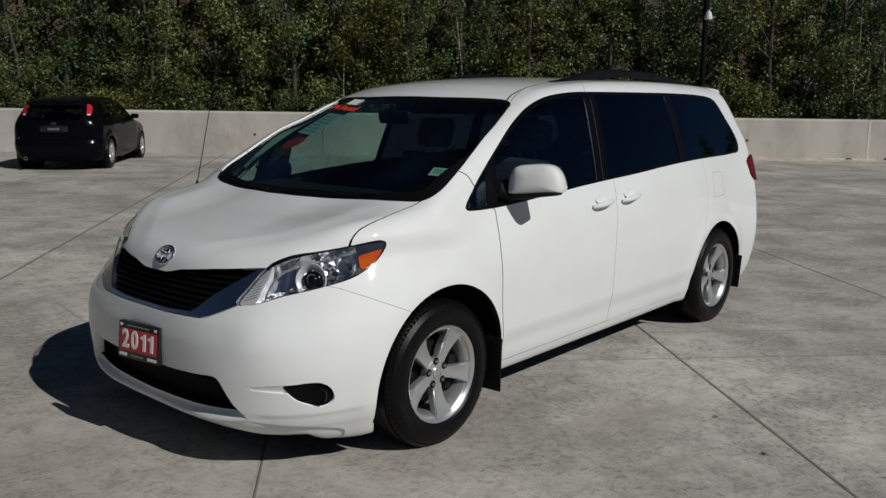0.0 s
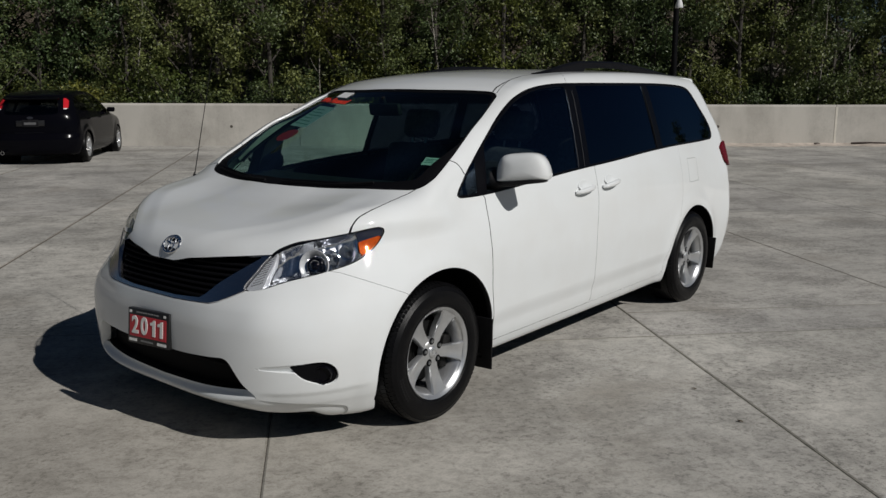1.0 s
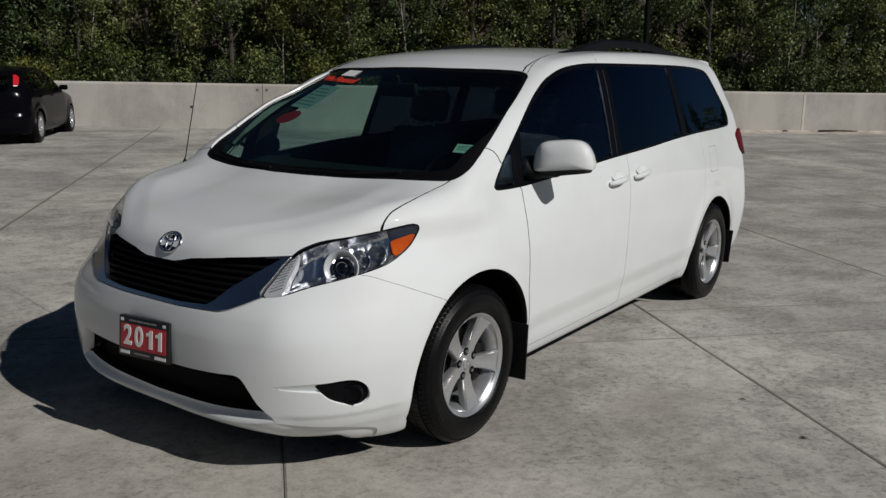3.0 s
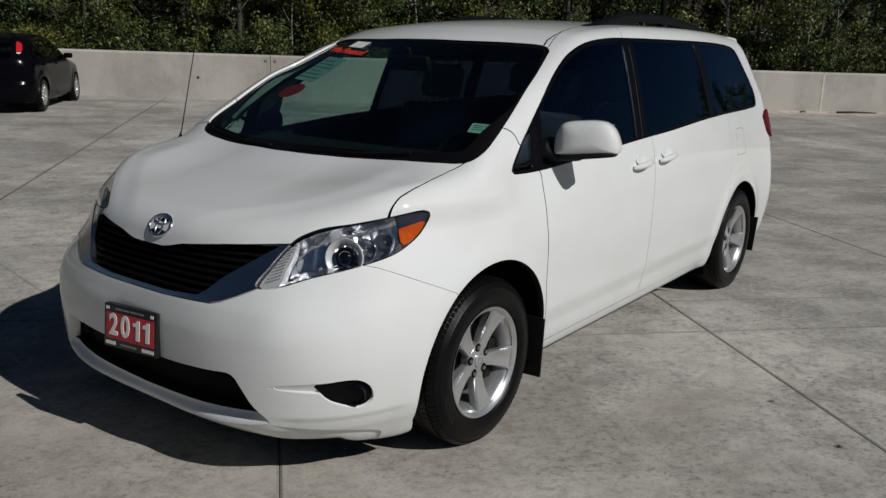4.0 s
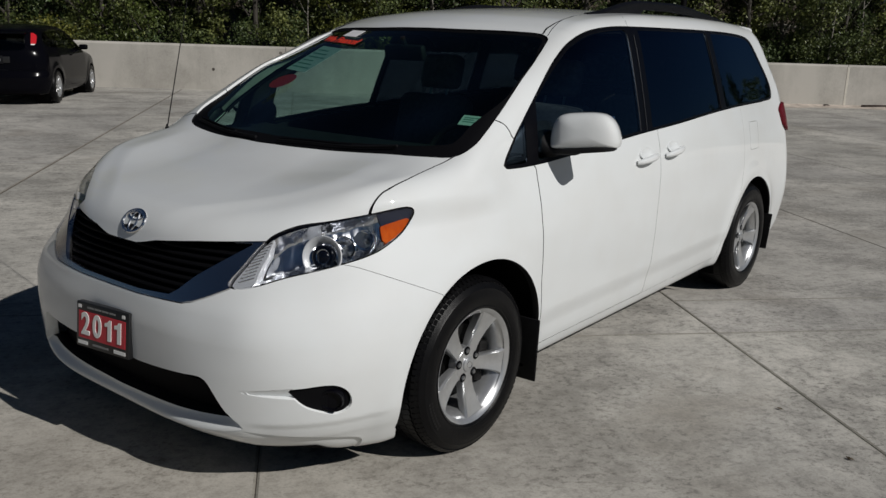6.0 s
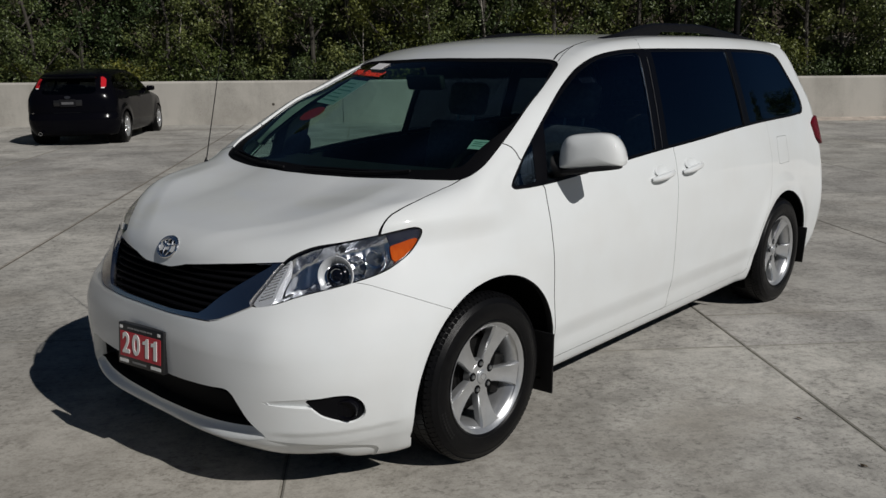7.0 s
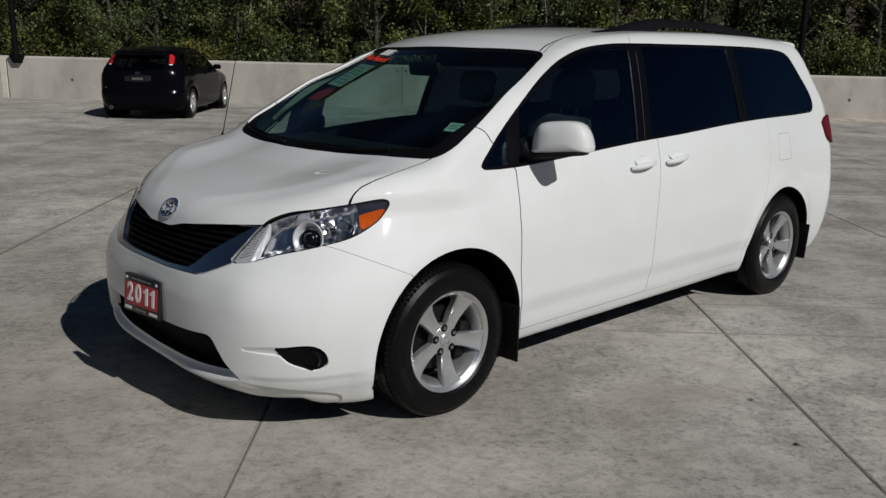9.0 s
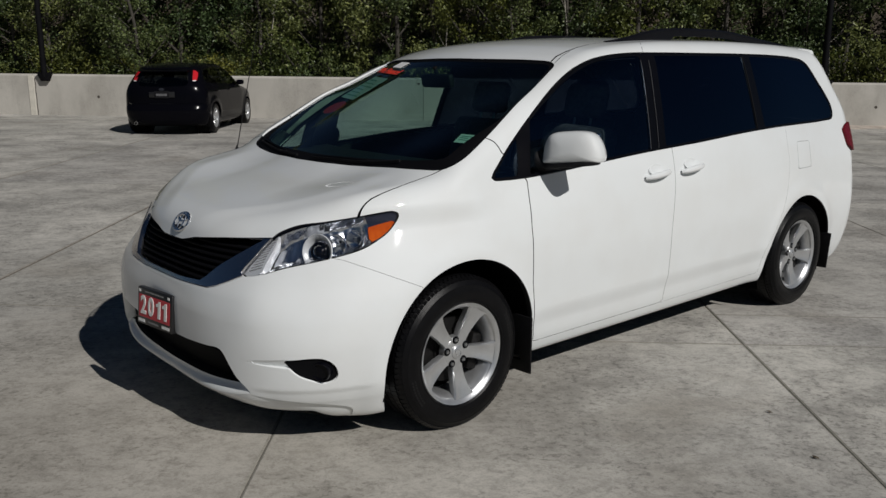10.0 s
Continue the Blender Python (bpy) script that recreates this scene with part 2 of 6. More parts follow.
# ---- mesh helpers ----
def link_mesh(name, verts, faces, mat, parent=None, label="", smooth=True, normals=None):
    me = bpy.data.meshes.new(name)
    me.from_pydata([tuple(v) for v in verts], [], [tuple(f) for f in faces])
    me.materials.append(mat)
    if smooth:
        me.polygons.foreach_set("use_smooth", [True] * len(me.polygons))
    me.update()
    if normals is not None:
        me.normals_split_custom_set_from_vertices([tuple(v) for v in normals])
    ob = new(name, me)
    if parent is not None:
        ob.parent = parent
    return tagged(ob, label)


def part(name, bm, mat, parent=None, label="", smooth=True, sharp=35):
    """Links a bmesh as one mesh object under a thing or a part."""
    me = bpy.data.meshes.new(name)
    bm.normal_update()
    if smooth:
        for f in bm.faces:
            f.smooth = True
        for e in bm.edges:
            if len(e.link_faces) == 2 and e.calc_face_angle(0) > radians(sharp):
                e.smooth = False
    bm.to_mesh(me)
    bm.free()
    me.materials.append(mat)
    ob = new(name, me)
    if parent is not None:
        ob.parent = parent
    return tagged(ob, label)


def empty(name, label, category, group="", kind="", at=(0, 0, 0)):
    ob = new(name)
    ob.location = at
    return tagged(ob, label, category, group, kind)


def box(bm, lo, hi, m=None, bevel=0.0, seg=2):
    r = bmesh.ops.create_cube(bm, size=1)
    lo, hi = Vector(lo), Vector(hi)
    t = Matrix.Translation((lo + hi) / 2) @ Matrix.Diagonal((*(hi - lo), 1))
    bmesh.ops.transform(bm, matrix=t, verts=r["verts"])
    if bevel:
        edges = list({e for v in r["verts"] for e in v.link_edges})
        k = bmesh.ops.bevel(bm, geom=edges, offset=bevel, segments=seg, profile=0.5, affect="EDGES")
        vs = list({v for f in k["faces"] for v in f.verts} | {v for v in r["verts"] if v.is_valid})
    else:
        vs = r["verts"]
    if m is not None:
        bmesh.ops.transform(bm, matrix=m, verts=vs)
    return vs


def lathe(bm, profile, m=None, seg=40, close=False):
    """Turns (radius, height) points about the local z axis."""
    rings = []
    for r, h in profile:
        rings.append([bm.verts.new((r * math.cos(2 * math.pi * i / seg), r * math.sin(2 * math.pi * i / seg), h)) for i in range(seg)]
                     if r > 1e-6 else [bm.verts.new((0, 0, h))])
    pairs = list(zip(rings, rings[1:])) + ([(rings[-1], rings[0])] if close else [])
    for a, b in pairs:
        for i in range(seg):
            j = (i + 1) % seg
            if len(a) == 1 and len(b) == 1:
                continue
            if len(a) == 1:
                bm.faces.new((a[0], b[j], b[i]))
            elif len(b) == 1:
                bm.faces.new((a[i], a[j], b[0]))
            else:
                bm.faces.new((a[i], a[j], b[j], b[i]))
    vs = [v for r in rings for v in r]
    if m is not None:
        bmesh.ops.transform(bm, matrix=m, verts=vs)
    return vs


def tube(bm, points, radii, seg=8, cap=True):
    """A tapered tube along points; radii is a number or one for each point."""
    pts = [Vector(p) for p in points]
    if isinstance(radii, (int, float)):
        radii = [radii] * len(pts)
    rings, side = [], None
    for i, p in enumerate(pts):
        d = (pts[min(i + 1, len(pts) - 1)] - pts[max(i - 1, 0)]).normalized()
        ref = side if side is not None else (Vector((0, 0, 1)) if abs(d.z) < 0.9 else Vector((1, 0, 0)))
        side = (ref - d * ref.dot(d)).normalized()
        up = d.cross(side)
        rings.append([bm.verts.new(p + (side * math.cos(2 * math.pi * k / seg) + up * math.sin(2 * math.pi * k / seg)) * radii[i]) for k in range(seg)])
    for a, b in zip(rings, rings[1:]):
        for k in range(seg):
            bm.faces.new((a[k], a[(k + 1) % seg], b[(k + 1) % seg], b[k]))
    if cap:
        bm.faces.new(rings[0][::-1])
        bm.faces.new(rings[-1])
    return rings


def letters(text, size, mat, parent, m, name="lettering", depth=0.001, bold=0.0):
    cu = bpy.data.curves.new(name, "FONT")
    cu.body, cu.size, cu.extrude, cu.align_x, cu.align_y = text, size, depth, "CENTER", "CENTER"
    cu.offset = bold
    tmp = new(name, cu)
    me = bpy.data.meshes.new_from_object(tmp.evaluated_get(bpy.context.evaluated_depsgraph_get()))
    bpy.data.objects.remove(tmp)
    me.materials.append(mat)
    ob = new(name, me)
    ob.parent = parent
    ob.matrix_basis = m
    return ob


def frame_matrix(at, out, up=Vector((0, 0, 1))):
    """A pose whose z looks along out and whose y is as near to up as can be."""
    z = Vector(out).normalized()
    x = Vector(up).cross(z).normalized()
    y = z.cross(x)
    return Matrix.Translation(at) @ Matrix((x, y, z)).transposed().to_4x4()


def land(x, y):
    """Height of the lot: level round the van, rising gently towards the parapet."""
    d = -x - 2.0
    return 0.015 * (d + math.sqrt(d * d + 1.2)) / 2



# ---- the van's skin as one smooth closed form; x to its left, y to its rear, z up ----
def curve(xs, ys):
    """A smooth curve through the knots, flat-limited so that it does not overshoot."""
    xs, ys = np.array(xs, float), np.array(ys, float)
    h, d = np.diff(xs), np.diff(ys) / np.diff(xs)
    m = np.zeros(len(xs))
    m[0], m[-1] = d[0], d[-1]
    for i in range(1, len(xs) - 1):
        if d[i - 1] * d[i] > 0:
            w1, w2 = 2 * h[i] + h[i - 1], h[i] + 2 * h[i - 1]
            m[i] = (w1 + w2) / (w1 / d[i - 1] + w2 / d[i])

    def value(x):
        x = np.clip(x, xs[0], xs[-1])
        i = np.clip(np.searchsorted(xs, x) - 1, 0, len(xs) - 2)
        s = (x - xs[i]) / h[i]
        return ((1 + 2 * s) * (1 - s) ** 2 * ys[i] + s * (1 - s) ** 2 * h[i] * m[i]
                + s * s * (3 - 2 * s) * ys[i + 1] + s * s * (s - 1) * h[i] * m[i + 1])
    return value


def smax(a, b, k):
    h = np.maximum(k - np.abs(a - b), 0) / k
    return np.maximum(a, b) + h * h * k * 0.25


def ramp(a, b, x):
    s = np.clip((x - a) / (b - a), 0, 1)
    return s * s * (3 - 2 * s)


TOP = curve([-1.05, -0.93, -0.80, -0.62, -0.45, -0.32, -0.22, -0.12, 0.14, 0.45, 0.75, 0.88, 1.05, 1.35, 1.80, 2.40, 3.00, 3.60, 4.00, 4.3],
            [0.82, 0.885, 0.94, 0.99, 1.03, 1.058, 1.088, 1.132, 1.272, 1.44, 1.60, 1.658, 1.70, 1.73, 1.748, 1.752, 1.742, 1.715, 1.68, 1.645])
NOSE = curve([0.10, 0.16, 0.225, 0.25, 0.30, 0.43, 0.57, 0.66, 0.73, 0.80, 0.89, 1.02, 1.2],
             [-0.82, -0.865, -0.905, -0.922, -0.934, -0.94, -0.936, -0.918, -0.89, -0.862, -0.828, -0.765, -0.70])
TAIL = curve([0.15, 0.30, 0.45, 0.70, 0.95, 1.20, 1.45, 1.65, 1.8], [3.87, 3.915, 3.952, 3.98, 4.032, 4.052, 3.928, 3.805, 3.73])
HALF = curve([0.10, 0.20, 0.32, 0.50, 0.72, 0.90, 1.05, 1.15, 1.30, 1.50, 1.70, 1.85],
             [0.89, 0.94, 0.985, 1.01, 1.025, 1.02, 1.0, 0.976, 0.932, 0.865, 0.79, 0.73])


SHOULDER = curve([-0.35, -0.2, 0.0, 0.12, 0.30, 0.45, 0.67, 0.80, 1.0], [0.0, 0.010, 0.020, 0.040, 0.064, 0.062, 0.030, 0.014, 0.0])
MID = -0.04  # the van's middle plane


def skin(x, y, z):
    """Below 0 inside the van, about the distance to its skin in metres."""
    ax = np.abs(x - MID)
    half = HALF(z)
    half = half - 0.062 * ramp(1.3, -0.25, y) * ramp(0.78, 1.1, z)
    half = half - 0.085 * ramp(1.8, 4.0, y) * ramp(0.5, 1.2, z) - 0.03 * ramp(2.6, 4.0, y)
    for wy in (0.0, 3.03):
        r = np.hypot(y - wy, z - 0.35)
        half = half + 0.010 * np.exp(-((r - 0.43) / 0.06) ** 2)
    # a soft crease along the sill
    half = half - 0.012 * ramp(0.46, 0.36, z) * ramp(0.3, 0.6, y) * ramp(2.8, 2.5, y)
    upper = ramp(0.46, 0.92, z)
    nose_l = 0.74 + 0.28 * upper
    front = np.maximum(NOSE(z) + nose_l - y, 0) / nose_l
    rear_l = 0.20
    rear = np.maximum(y - TAIL(z) + rear_l, 0) / rear_l
    around = (((ax / half) ** (3.7 - 1.1 * upper) + front ** 2.2 + rear ** 2.4) ** (1 / 2.4) - 1) * 0.93
    # the fenders' shoulders
    crest = ramp(-0.70, -0.35, y) * ramp(0.30, 0.02, y)
    around = around - 0.036 * crest * ramp(0.92, 1.03, z) * ramp(0.55, 0.78, ax)
    # the bumper's lower corners turn upright under a soft fold
    around = around + 0.007 * ramp(0.312, 0.284, z) * ramp(-0.40, -0.50, y) * ramp(0.64, 0.74, ax)
    bow = 0.22 * ax * ax * ramp(-0.9, -0.2, y) * ramp(3.0, 1.2, y)
    crown = 0.065 - 0.062 * ramp(0.0, -0.35, y)
    slope = 1 - 0.15 * ramp(-0.3, -0.1, y) * ramp(1.0, 0.7, y)
    top = (z - (TOP(y - bow) - crown * ax * ax)) * slope
    # the hood's middle stands a little proud of its sides
    seam = 0.14 + 0.52 * ramp(-0.92, -0.35, y)
    top = top - 0.009 * ramp(seam + 0.10, seam - 0.05, ax) * ramp(-0.05, -0.25, y) * ramp(-0.98, -0.86, y)
    # the windscreen flattens towards its pillars
    top = top - SHOULDER(y) * ramp(0.42, 0.86, ax)
    top = top - 0.049 * crest * ramp(0.28, 0.84, ax)
    low = (0.15 + 0.05 * ramp(-0.3, -1.0, y) + 0.012 * ramp(-0.76, -0.88, y) - 0.028 * ramp(-0.70, -0.50, y) * ramp(0.1, -0.2, y) + 0.10 * ramp(3.3, 4.1, y) + 0.06 * ramp(0.30, 0.45, y) * ramp(2.75, 2.6, y)) - z
    swell = 0.020 * np.exp(-((ax - 0.73) / 0.13) ** 2 - ((y + 0.60) / 0.20) ** 2 - ((z - 0.91) / 0.075) ** 2)
    swell = swell + 0.016 * np.exp(-((ax - 0.70) / 0.13) ** 2 - ((y + 0.84) / 0.16) ** 2 - ((z - 0.66) / 0.12) ** 2)
    return smax(smax(around, top, 0.06 + 0.06 * ramp(1.1, 1.6, z)), low, 0.04) - swell


def skin_normal(p):
    e = 2e-3
    g = np.stack([skin(*(p + np.eye(3)[i] * e).T) - skin(*(p - np.eye(3)[i] * e).T) for i in range(3)], 1)
    return g / np.linalg.norm(g, axis=1)[:, None]


def cast(eye, way, far=2.6, near=0.0):
    """Where rays from inside leave the skin."""
    lo, hi = np.full(len(way), near), np.full(len(way), far)
    for _ in range(34):
        mid = (lo + hi) / 2
        inside = skin(*(eye + way * mid[:, None]).T) < 0
        lo, hi = np.where(inside, mid, lo), np.where(inside, hi, mid)
    return eye + way * lo[:, None]


def on_skin(x=None, y=None, z=None, side=1):
    """The point of the skin at two known coordinates, met from outside: x is None for a side, y for the nose, z for the top."""
    if x is None:
        o, w = np.array([[0.0, y, z]]), np.array([[float(side), 0, 0]])
    elif y is None:
        o, w = np.array([[x, 0.6, z]]), np.array([[0, -1.0, 0]])
    else:
        o, w = np.array([[x, y, 0.8]]), np.array([[0, 0, 1.0]])
    p = cast(o, w)
    return Vector(p[0]), Vector(skin_normal(p)[0])


def outline(points, close=True, steps=5):
    """A function of two arrays: the signed distance to a rounded outline through the points, below 0 inside."""
    p = np.array(points, float)
    n = len(p)
    q = []
    for i in range(n):
        a, b, c, d = p[(i - 1) % n], p[i], p[(i + 1) % n], p[(i + 2) % n]
        if steps == 1:
            q.append(b)
            continue
        for k in range(steps):
            t = k / steps
            l1, l2, l3 = np.linalg.norm(b - a), np.linalg.norm(c - b), np.linalg.norm(d - c)
            m1 = (c - a) / (l1 + l2) * l2
            m2 = (d - b) / (l2 + l3) * l2
            q.append((1 + 2 * t) * (1 - t) ** 2 * b + t * (1 - t) ** 2 * m1 + t * t * (3 - 2 * t) * c + t * t * (t - 1) * m2)
    q = np.array(q)
    r = np.roll(q, -1, 0)

    def distance(u, v):
        best, inside = np.full(len(u), 1e9), np.zeros(len(u), bool)
        for (ax, ay), (bx, by) in zip(q, r):
            dx, dy = bx - ax, by - ay
            s = np.clip(((u - ax) * dx + (v - ay) * dy) / (dx * dx + dy * dy + 1e-12), 0, 1)
            best = np.minimum(best, (u - ax - s * dx) ** 2 + (v - ay - s * dy) ** 2)
            cross = (ay > v) != (by > v)
            inside ^= cross & (u < ax + (v - ay) * dx / (dy if dy else 1e-12))
        return np.where(inside, -1, 1) * np.sqrt(best)
    return distance


# ---- cutting a skin into panels ----
def skin_grid(form, front, rear, height, middle, n_turn, n_long, n_front, n_rear):
    """Half of a closed form as a net of rays from a spine inside it."""
    turn = np.linspace(-math.pi / 2, math.pi / 2, n_turn)
    rows = [(front, math.pi / 2 * k / n_front) for k in range(n_front)]
    rows += [(front + (rear - front) * k / n_long, math.pi / 2) for k in range(n_long + 1)]
    rows += [(rear, math.pi / 2 + math.pi / 2 * (k + 1) / n_rear) for k in range(n_rear)]
    eyes, ways = [], []
    for y, lean in rows:
        s, c = max(math.sin(lean), 1e-4), -math.cos(lean)
        eyes.append(np.stack([np.full(n_turn, middle), np.full(n_turn, y), np.full(n_turn, height)], 1))
        w = np.stack([np.cos(turn) * s, np.full(n_turn, c), np.sin(turn) * s], 1)
        w[0, 0] = w[-1, 0] = 0
        ways.append(w / np.linalg.norm(w, axis=1)[:, None])
    eye, way = np.concatenate(eyes), np.concatenate(ways)
    lo, hi = np.zeros(len(way)), np.full(len(way), 2.6)
    for _ in range(30):
        mid = (lo + hi) / 2
        inside = form(*(eye + way * mid[:, None]).T) < 0
        lo, hi = np.where(inside, mid, lo), np.where(inside, hi, mid)
    verts = eye + way * lo[:, None]
    faces = []
    for i in range(len(rows) - 1):
        for j in range(n_turn - 1):
            a = i * n_turn + j
            faces.append((a, a + n_turn, a + n_turn + 1, a + 1))
    return verts, faces


def form_normal(form, p):
    e = 2e-3
    g = np.stack([form(*(p + np.eye(3)[i] * e).T) - form(*(p - np.eye(3)[i] * e).T) for i in range(3)], 1)
    return g / np.maximum(np.linalg.norm(g, axis=1), 1e-9)[:, None]


class Sheet:
    """A half skin that is cut up: shared points, and lists of faces."""

    def __init__(self, form, verts, middle):
        self.form, self.verts, self.middle = form, [tuple(v) for v in verts], middle

    def split(self, faces, f):
        """The faces below 0 of f and those above, cut along f = 0."""
        p = np.array(self.verts)
        d = f(p[:, 0] - self.middle, p[:, 1], p[:, 2])
        low, high, made = [], [], {}
        sign = d < 0
        for face in faces:
            s = [sign[i] for i in face]
            if all(s):
                low.append(face)
            elif not any(s):
                high.append(face)
            else:
                a, b = [], []
                for i, j in zip(face, face[1:] + face[:1]):
                    (a if sign[i] else b).append(i)
                    if sign[i] != sign[j]:
                        key = (min(i, j), max(i, j))
                        if key not in made:
                            t = d[key[0]] / (d[key[0]] - d[key[1]])
                            made[key] = len(self.verts)
                            self.verts.append(tuple(p[key[0]] + (p[key[1]] - p[key[0]]) * t))
                        a.append(made[key])
                        b.append(made[key])
                if len(a) > 2:
                    low.append(tuple(a))
                if len(b) > 2:
                    high.append(tuple(b))
        return low, high

    def take(self, faces, f, gap=0.002):
        """Cuts a panel out: the panel and the rest, with a joint between them."""
        inner, _ = self.split(faces, lambda x, y, z: f(x, y, z) + gap)
        _, rest = self.split(faces, lambda x, y, z: f(x, y, z) - gap)
        return inner, rest

    def patch(self, faces, inset, rim, bulge, open_middle):
        """Points, normals and faces of a panel with its rim, and how many faces are not rim."""
        used = sorted({i for f in faces for i in f})
        back = {i: k for k, i in enumerate(used)}
        p = np.array([self.verts[i] for i in used])
        n = form_normal(self.form, p)
        p = p - n * inset
        if bulge is not None:
            p = bulge(p, n)
        fs = [tuple(back[i] for i in f) for f in faces]
        count = {}
        for f in fs:
            for i, j in zip(f, f[1:] + f[:1]):
                count[(i, j)] = count.get((i, j), 0) + 1
        edges = [(i, j) for (i, j) in count if (j, i) not in count]
        if open_middle:
            edges = [(i, j) for i, j in edges if abs(p[i, 0] - self.middle) > 1e-4 or abs(p[j, 0] - self.middle) > 1e-4]
        vs, ns, main = [*p], [*n], len(fs)
        if rim:
            for i, j in edges:
                out = np.cross(p[j] - p[i], n[i])
                out = out / (np.linalg.norm(out) + 1e-12)
                k = len(vs)
                vs += [p[i], p[j], p[j] - n[j] * rim, p[i] - n[i] * rim]
                ns += [out * 0.8 + n[i] * 0.6, out * 0.8 + n[j] * 0.6, out, out]
                fs.append((k + 3, k + 2, k + 1, k))
        return np.array(vs), np.array(ns), fs, [int(k >= main) for k in range(len(fs))]

    def panel(self, name, faces, mat, parent, inset=0.0, rim=0.014, side="both", label="", bulge=None, rim_mat=None, shaped=False, other=None):
        """Links a panel; side is both (one mesh across the middle), left or right; other gives the right half its own cut."""
        flip = np.array([-1.0, 1, 1])
        vs, ns, fs, slots = self.patch(faces, inset, rim, bulge, side == "both")
        if side != "left":
            rv, rn, rf, rs = (vs, ns, fs, slots) if other is None else self.patch(other, inset, rim, bulge, side == "both")
            rv, rn, rf = rv * flip + [2 * self.middle, 0, 0], rn * flip, [f[::-1] for f in rf]
            if side == "both":
                rf = [tuple(i + len(vs) for i in f) for f in rf]
                vs, ns, fs, slots = np.concatenate([vs, rv]), np.concatenate([ns, rn]), fs + rf, slots + rs
            else:
                vs, ns, fs, slots = rv, rn, rf, rs
        ob = link_mesh(name, vs, fs, mat, parent, label, normals=None if shaped else ns)
        if rim and rim_mat is not None:
            ob.data.materials.append(rim_mat)
            ob.data.polygons.foreach_set("material_index", slots)
        return ob


# ---- the van ----
van = empty("minivan", "white minivan with tinted windows parked on the concrete lot", "minivan", at=(MID, 1.5, 0))
van_verts, van_faces = skin_grid(skin, -0.42, 3.6, 0.70, MID, 250, 210, 104, 34)
hull = Sheet(skin, van_verts, MID)


def both(bm, sgn):
    """Mirrors a left part's bmesh to the right side."""
    if sgn < 0:
        bmesh.ops.transform(bm, matrix=Matrix.Translation((2 * MID, 0, 0)) @ Matrix.Diagonal((-1, 1, 1, 1)), verts=bm.verts)
        bmesh.ops.reverse_faces(bm, faces=bm.faces)
    return bm


def keep_origin(ob):
    """Parts are drawn in world places; the thing's origin stands at its base."""
    ob.matrix_parent_inverse = Matrix.Translation((-MID, -1.5, 0))
    return ob


def hull_panel(name, faces, mat, **k):
    parent = k.pop("parent", van)
    # painted panels get black edges, so the gaps' shade sits in their colour
    if mat is PAINT:
        k.setdefault("rim_mat", BLACK_PLASTIC)
    ob = hull.panel(name, faces, mat, parent, **k)
    if parent is van:
        keep_origin(ob)
    return ob


def van_part(name, bm, mat, label="", parent=None, **k):
    ob = part(name, bm, mat, van if parent is None else parent, label, **k)
    return keep_origin(ob) if parent is None else ob


def side_cut(pts, steps=5):
    f = outline(pts, steps=steps)
    return lambda x, y, z: f(y, z)


def front_cut(pts, steps=5, back=-0.45):
    f = outline(pts, steps=steps)
    return lambda x, y, z: np.maximum(f(x, z), y - back)


def plan_cut(pts, steps=5, floor=1.0):
    f = outline(pts, steps=steps)
    return lambda x, y, z: np.maximum(f(x, y), floor - z)


def arch_cut(cy, cz, r):
    return lambda x, y, z: np.maximum(np.hypot(y - cy, z - cz) - r, 0.5 - x)


ARCHES = ((0.03, 0.345, 0.424), (3.045, 0.305, 0.434))
WINDSCREEN_EDGE = [(-0.2, -0.143), (0, -0.143), (0.146, -0.136), (0.329, -0.105), (0.44, -0.088), (0.584, -0.076), (0.714, -0.062), (0.813, -0.029), (0.866, 0.003), (0.890, 0.041), (0.897, 0.102), (0.886, 0.175), (0.870, 0.259), (0.856, 0.341), (0.823, 0.500), (0.73, 0.851), (0.705, 0.887), (0.663, 0.9), (0.557, 0.875), (0.27, 0.808), (0, 0.79), (-0.2, 0.79)]
SIDE_GLASS = [(0.232, 1.098), (0.297, 1.161), (0.367, 1.23), (0.506, 1.333), (0.672, 1.434), (0.805, 1.506), (0.941, 1.571), (1.094, 1.617), (1.276, 1.64), (1.474, 1.648), (2.159, 1.648), (2.566, 1.646), (2.95, 1.64), (3.3, 1.622), (3.42, 1.588), (3.53, 1.475), (3.665, 1.315), (3.672, 1.234), (3.62, 1.203), (2.78, 1.197), (2.276, 1.184), (1.8, 1.16), (1.346, 1.141), (1.094, 1.126), (0.519, 1.084), (0.26, 1.082)]
LAMP = [(-0.803, 0.752), (-0.747, 0.826), (-0.694, 0.892), (-0.660, 0.925), (-0.600, 0.953), (-0.521, 0.966), (-0.417, 0.983), (-0.332, 0.997), (-0.276, 1.000), (-0.260, 0.982), (-0.298, 0.929), (-0.368, 0.886), (-0.44, 0.855), (-0.565, 0.824), (-0.687, 0.793)]
LAMP_STRIP = [(-0.83, 0.75), (-0.72, 0.895), (-0.672, 0.912), (-0.705, 0.850), (-0.752, 0.780), (-0.79, 0.74)]
LAMP_AMBER = [(-0.381, 0.941), (-0.276, 0.964), (-0.277, 0.952), (-0.303, 0.927), (-0.352, 0.897), (-0.392, 0.884)]
GRILLE = [(-0.3, 0.834), (0, 0.834), (0.09, 0.835), (0.13, 0.842), (0.195, 0.857), (0.391, 0.88), (0.64, 0.902), (0.62, 0.83), (0.600, 0.772), (0.566, 0.747), (0.512, 0.72), (0.459, 0.697), (0.411, 0.685), (0.183, 0.678), (-0.3, 0.678)]
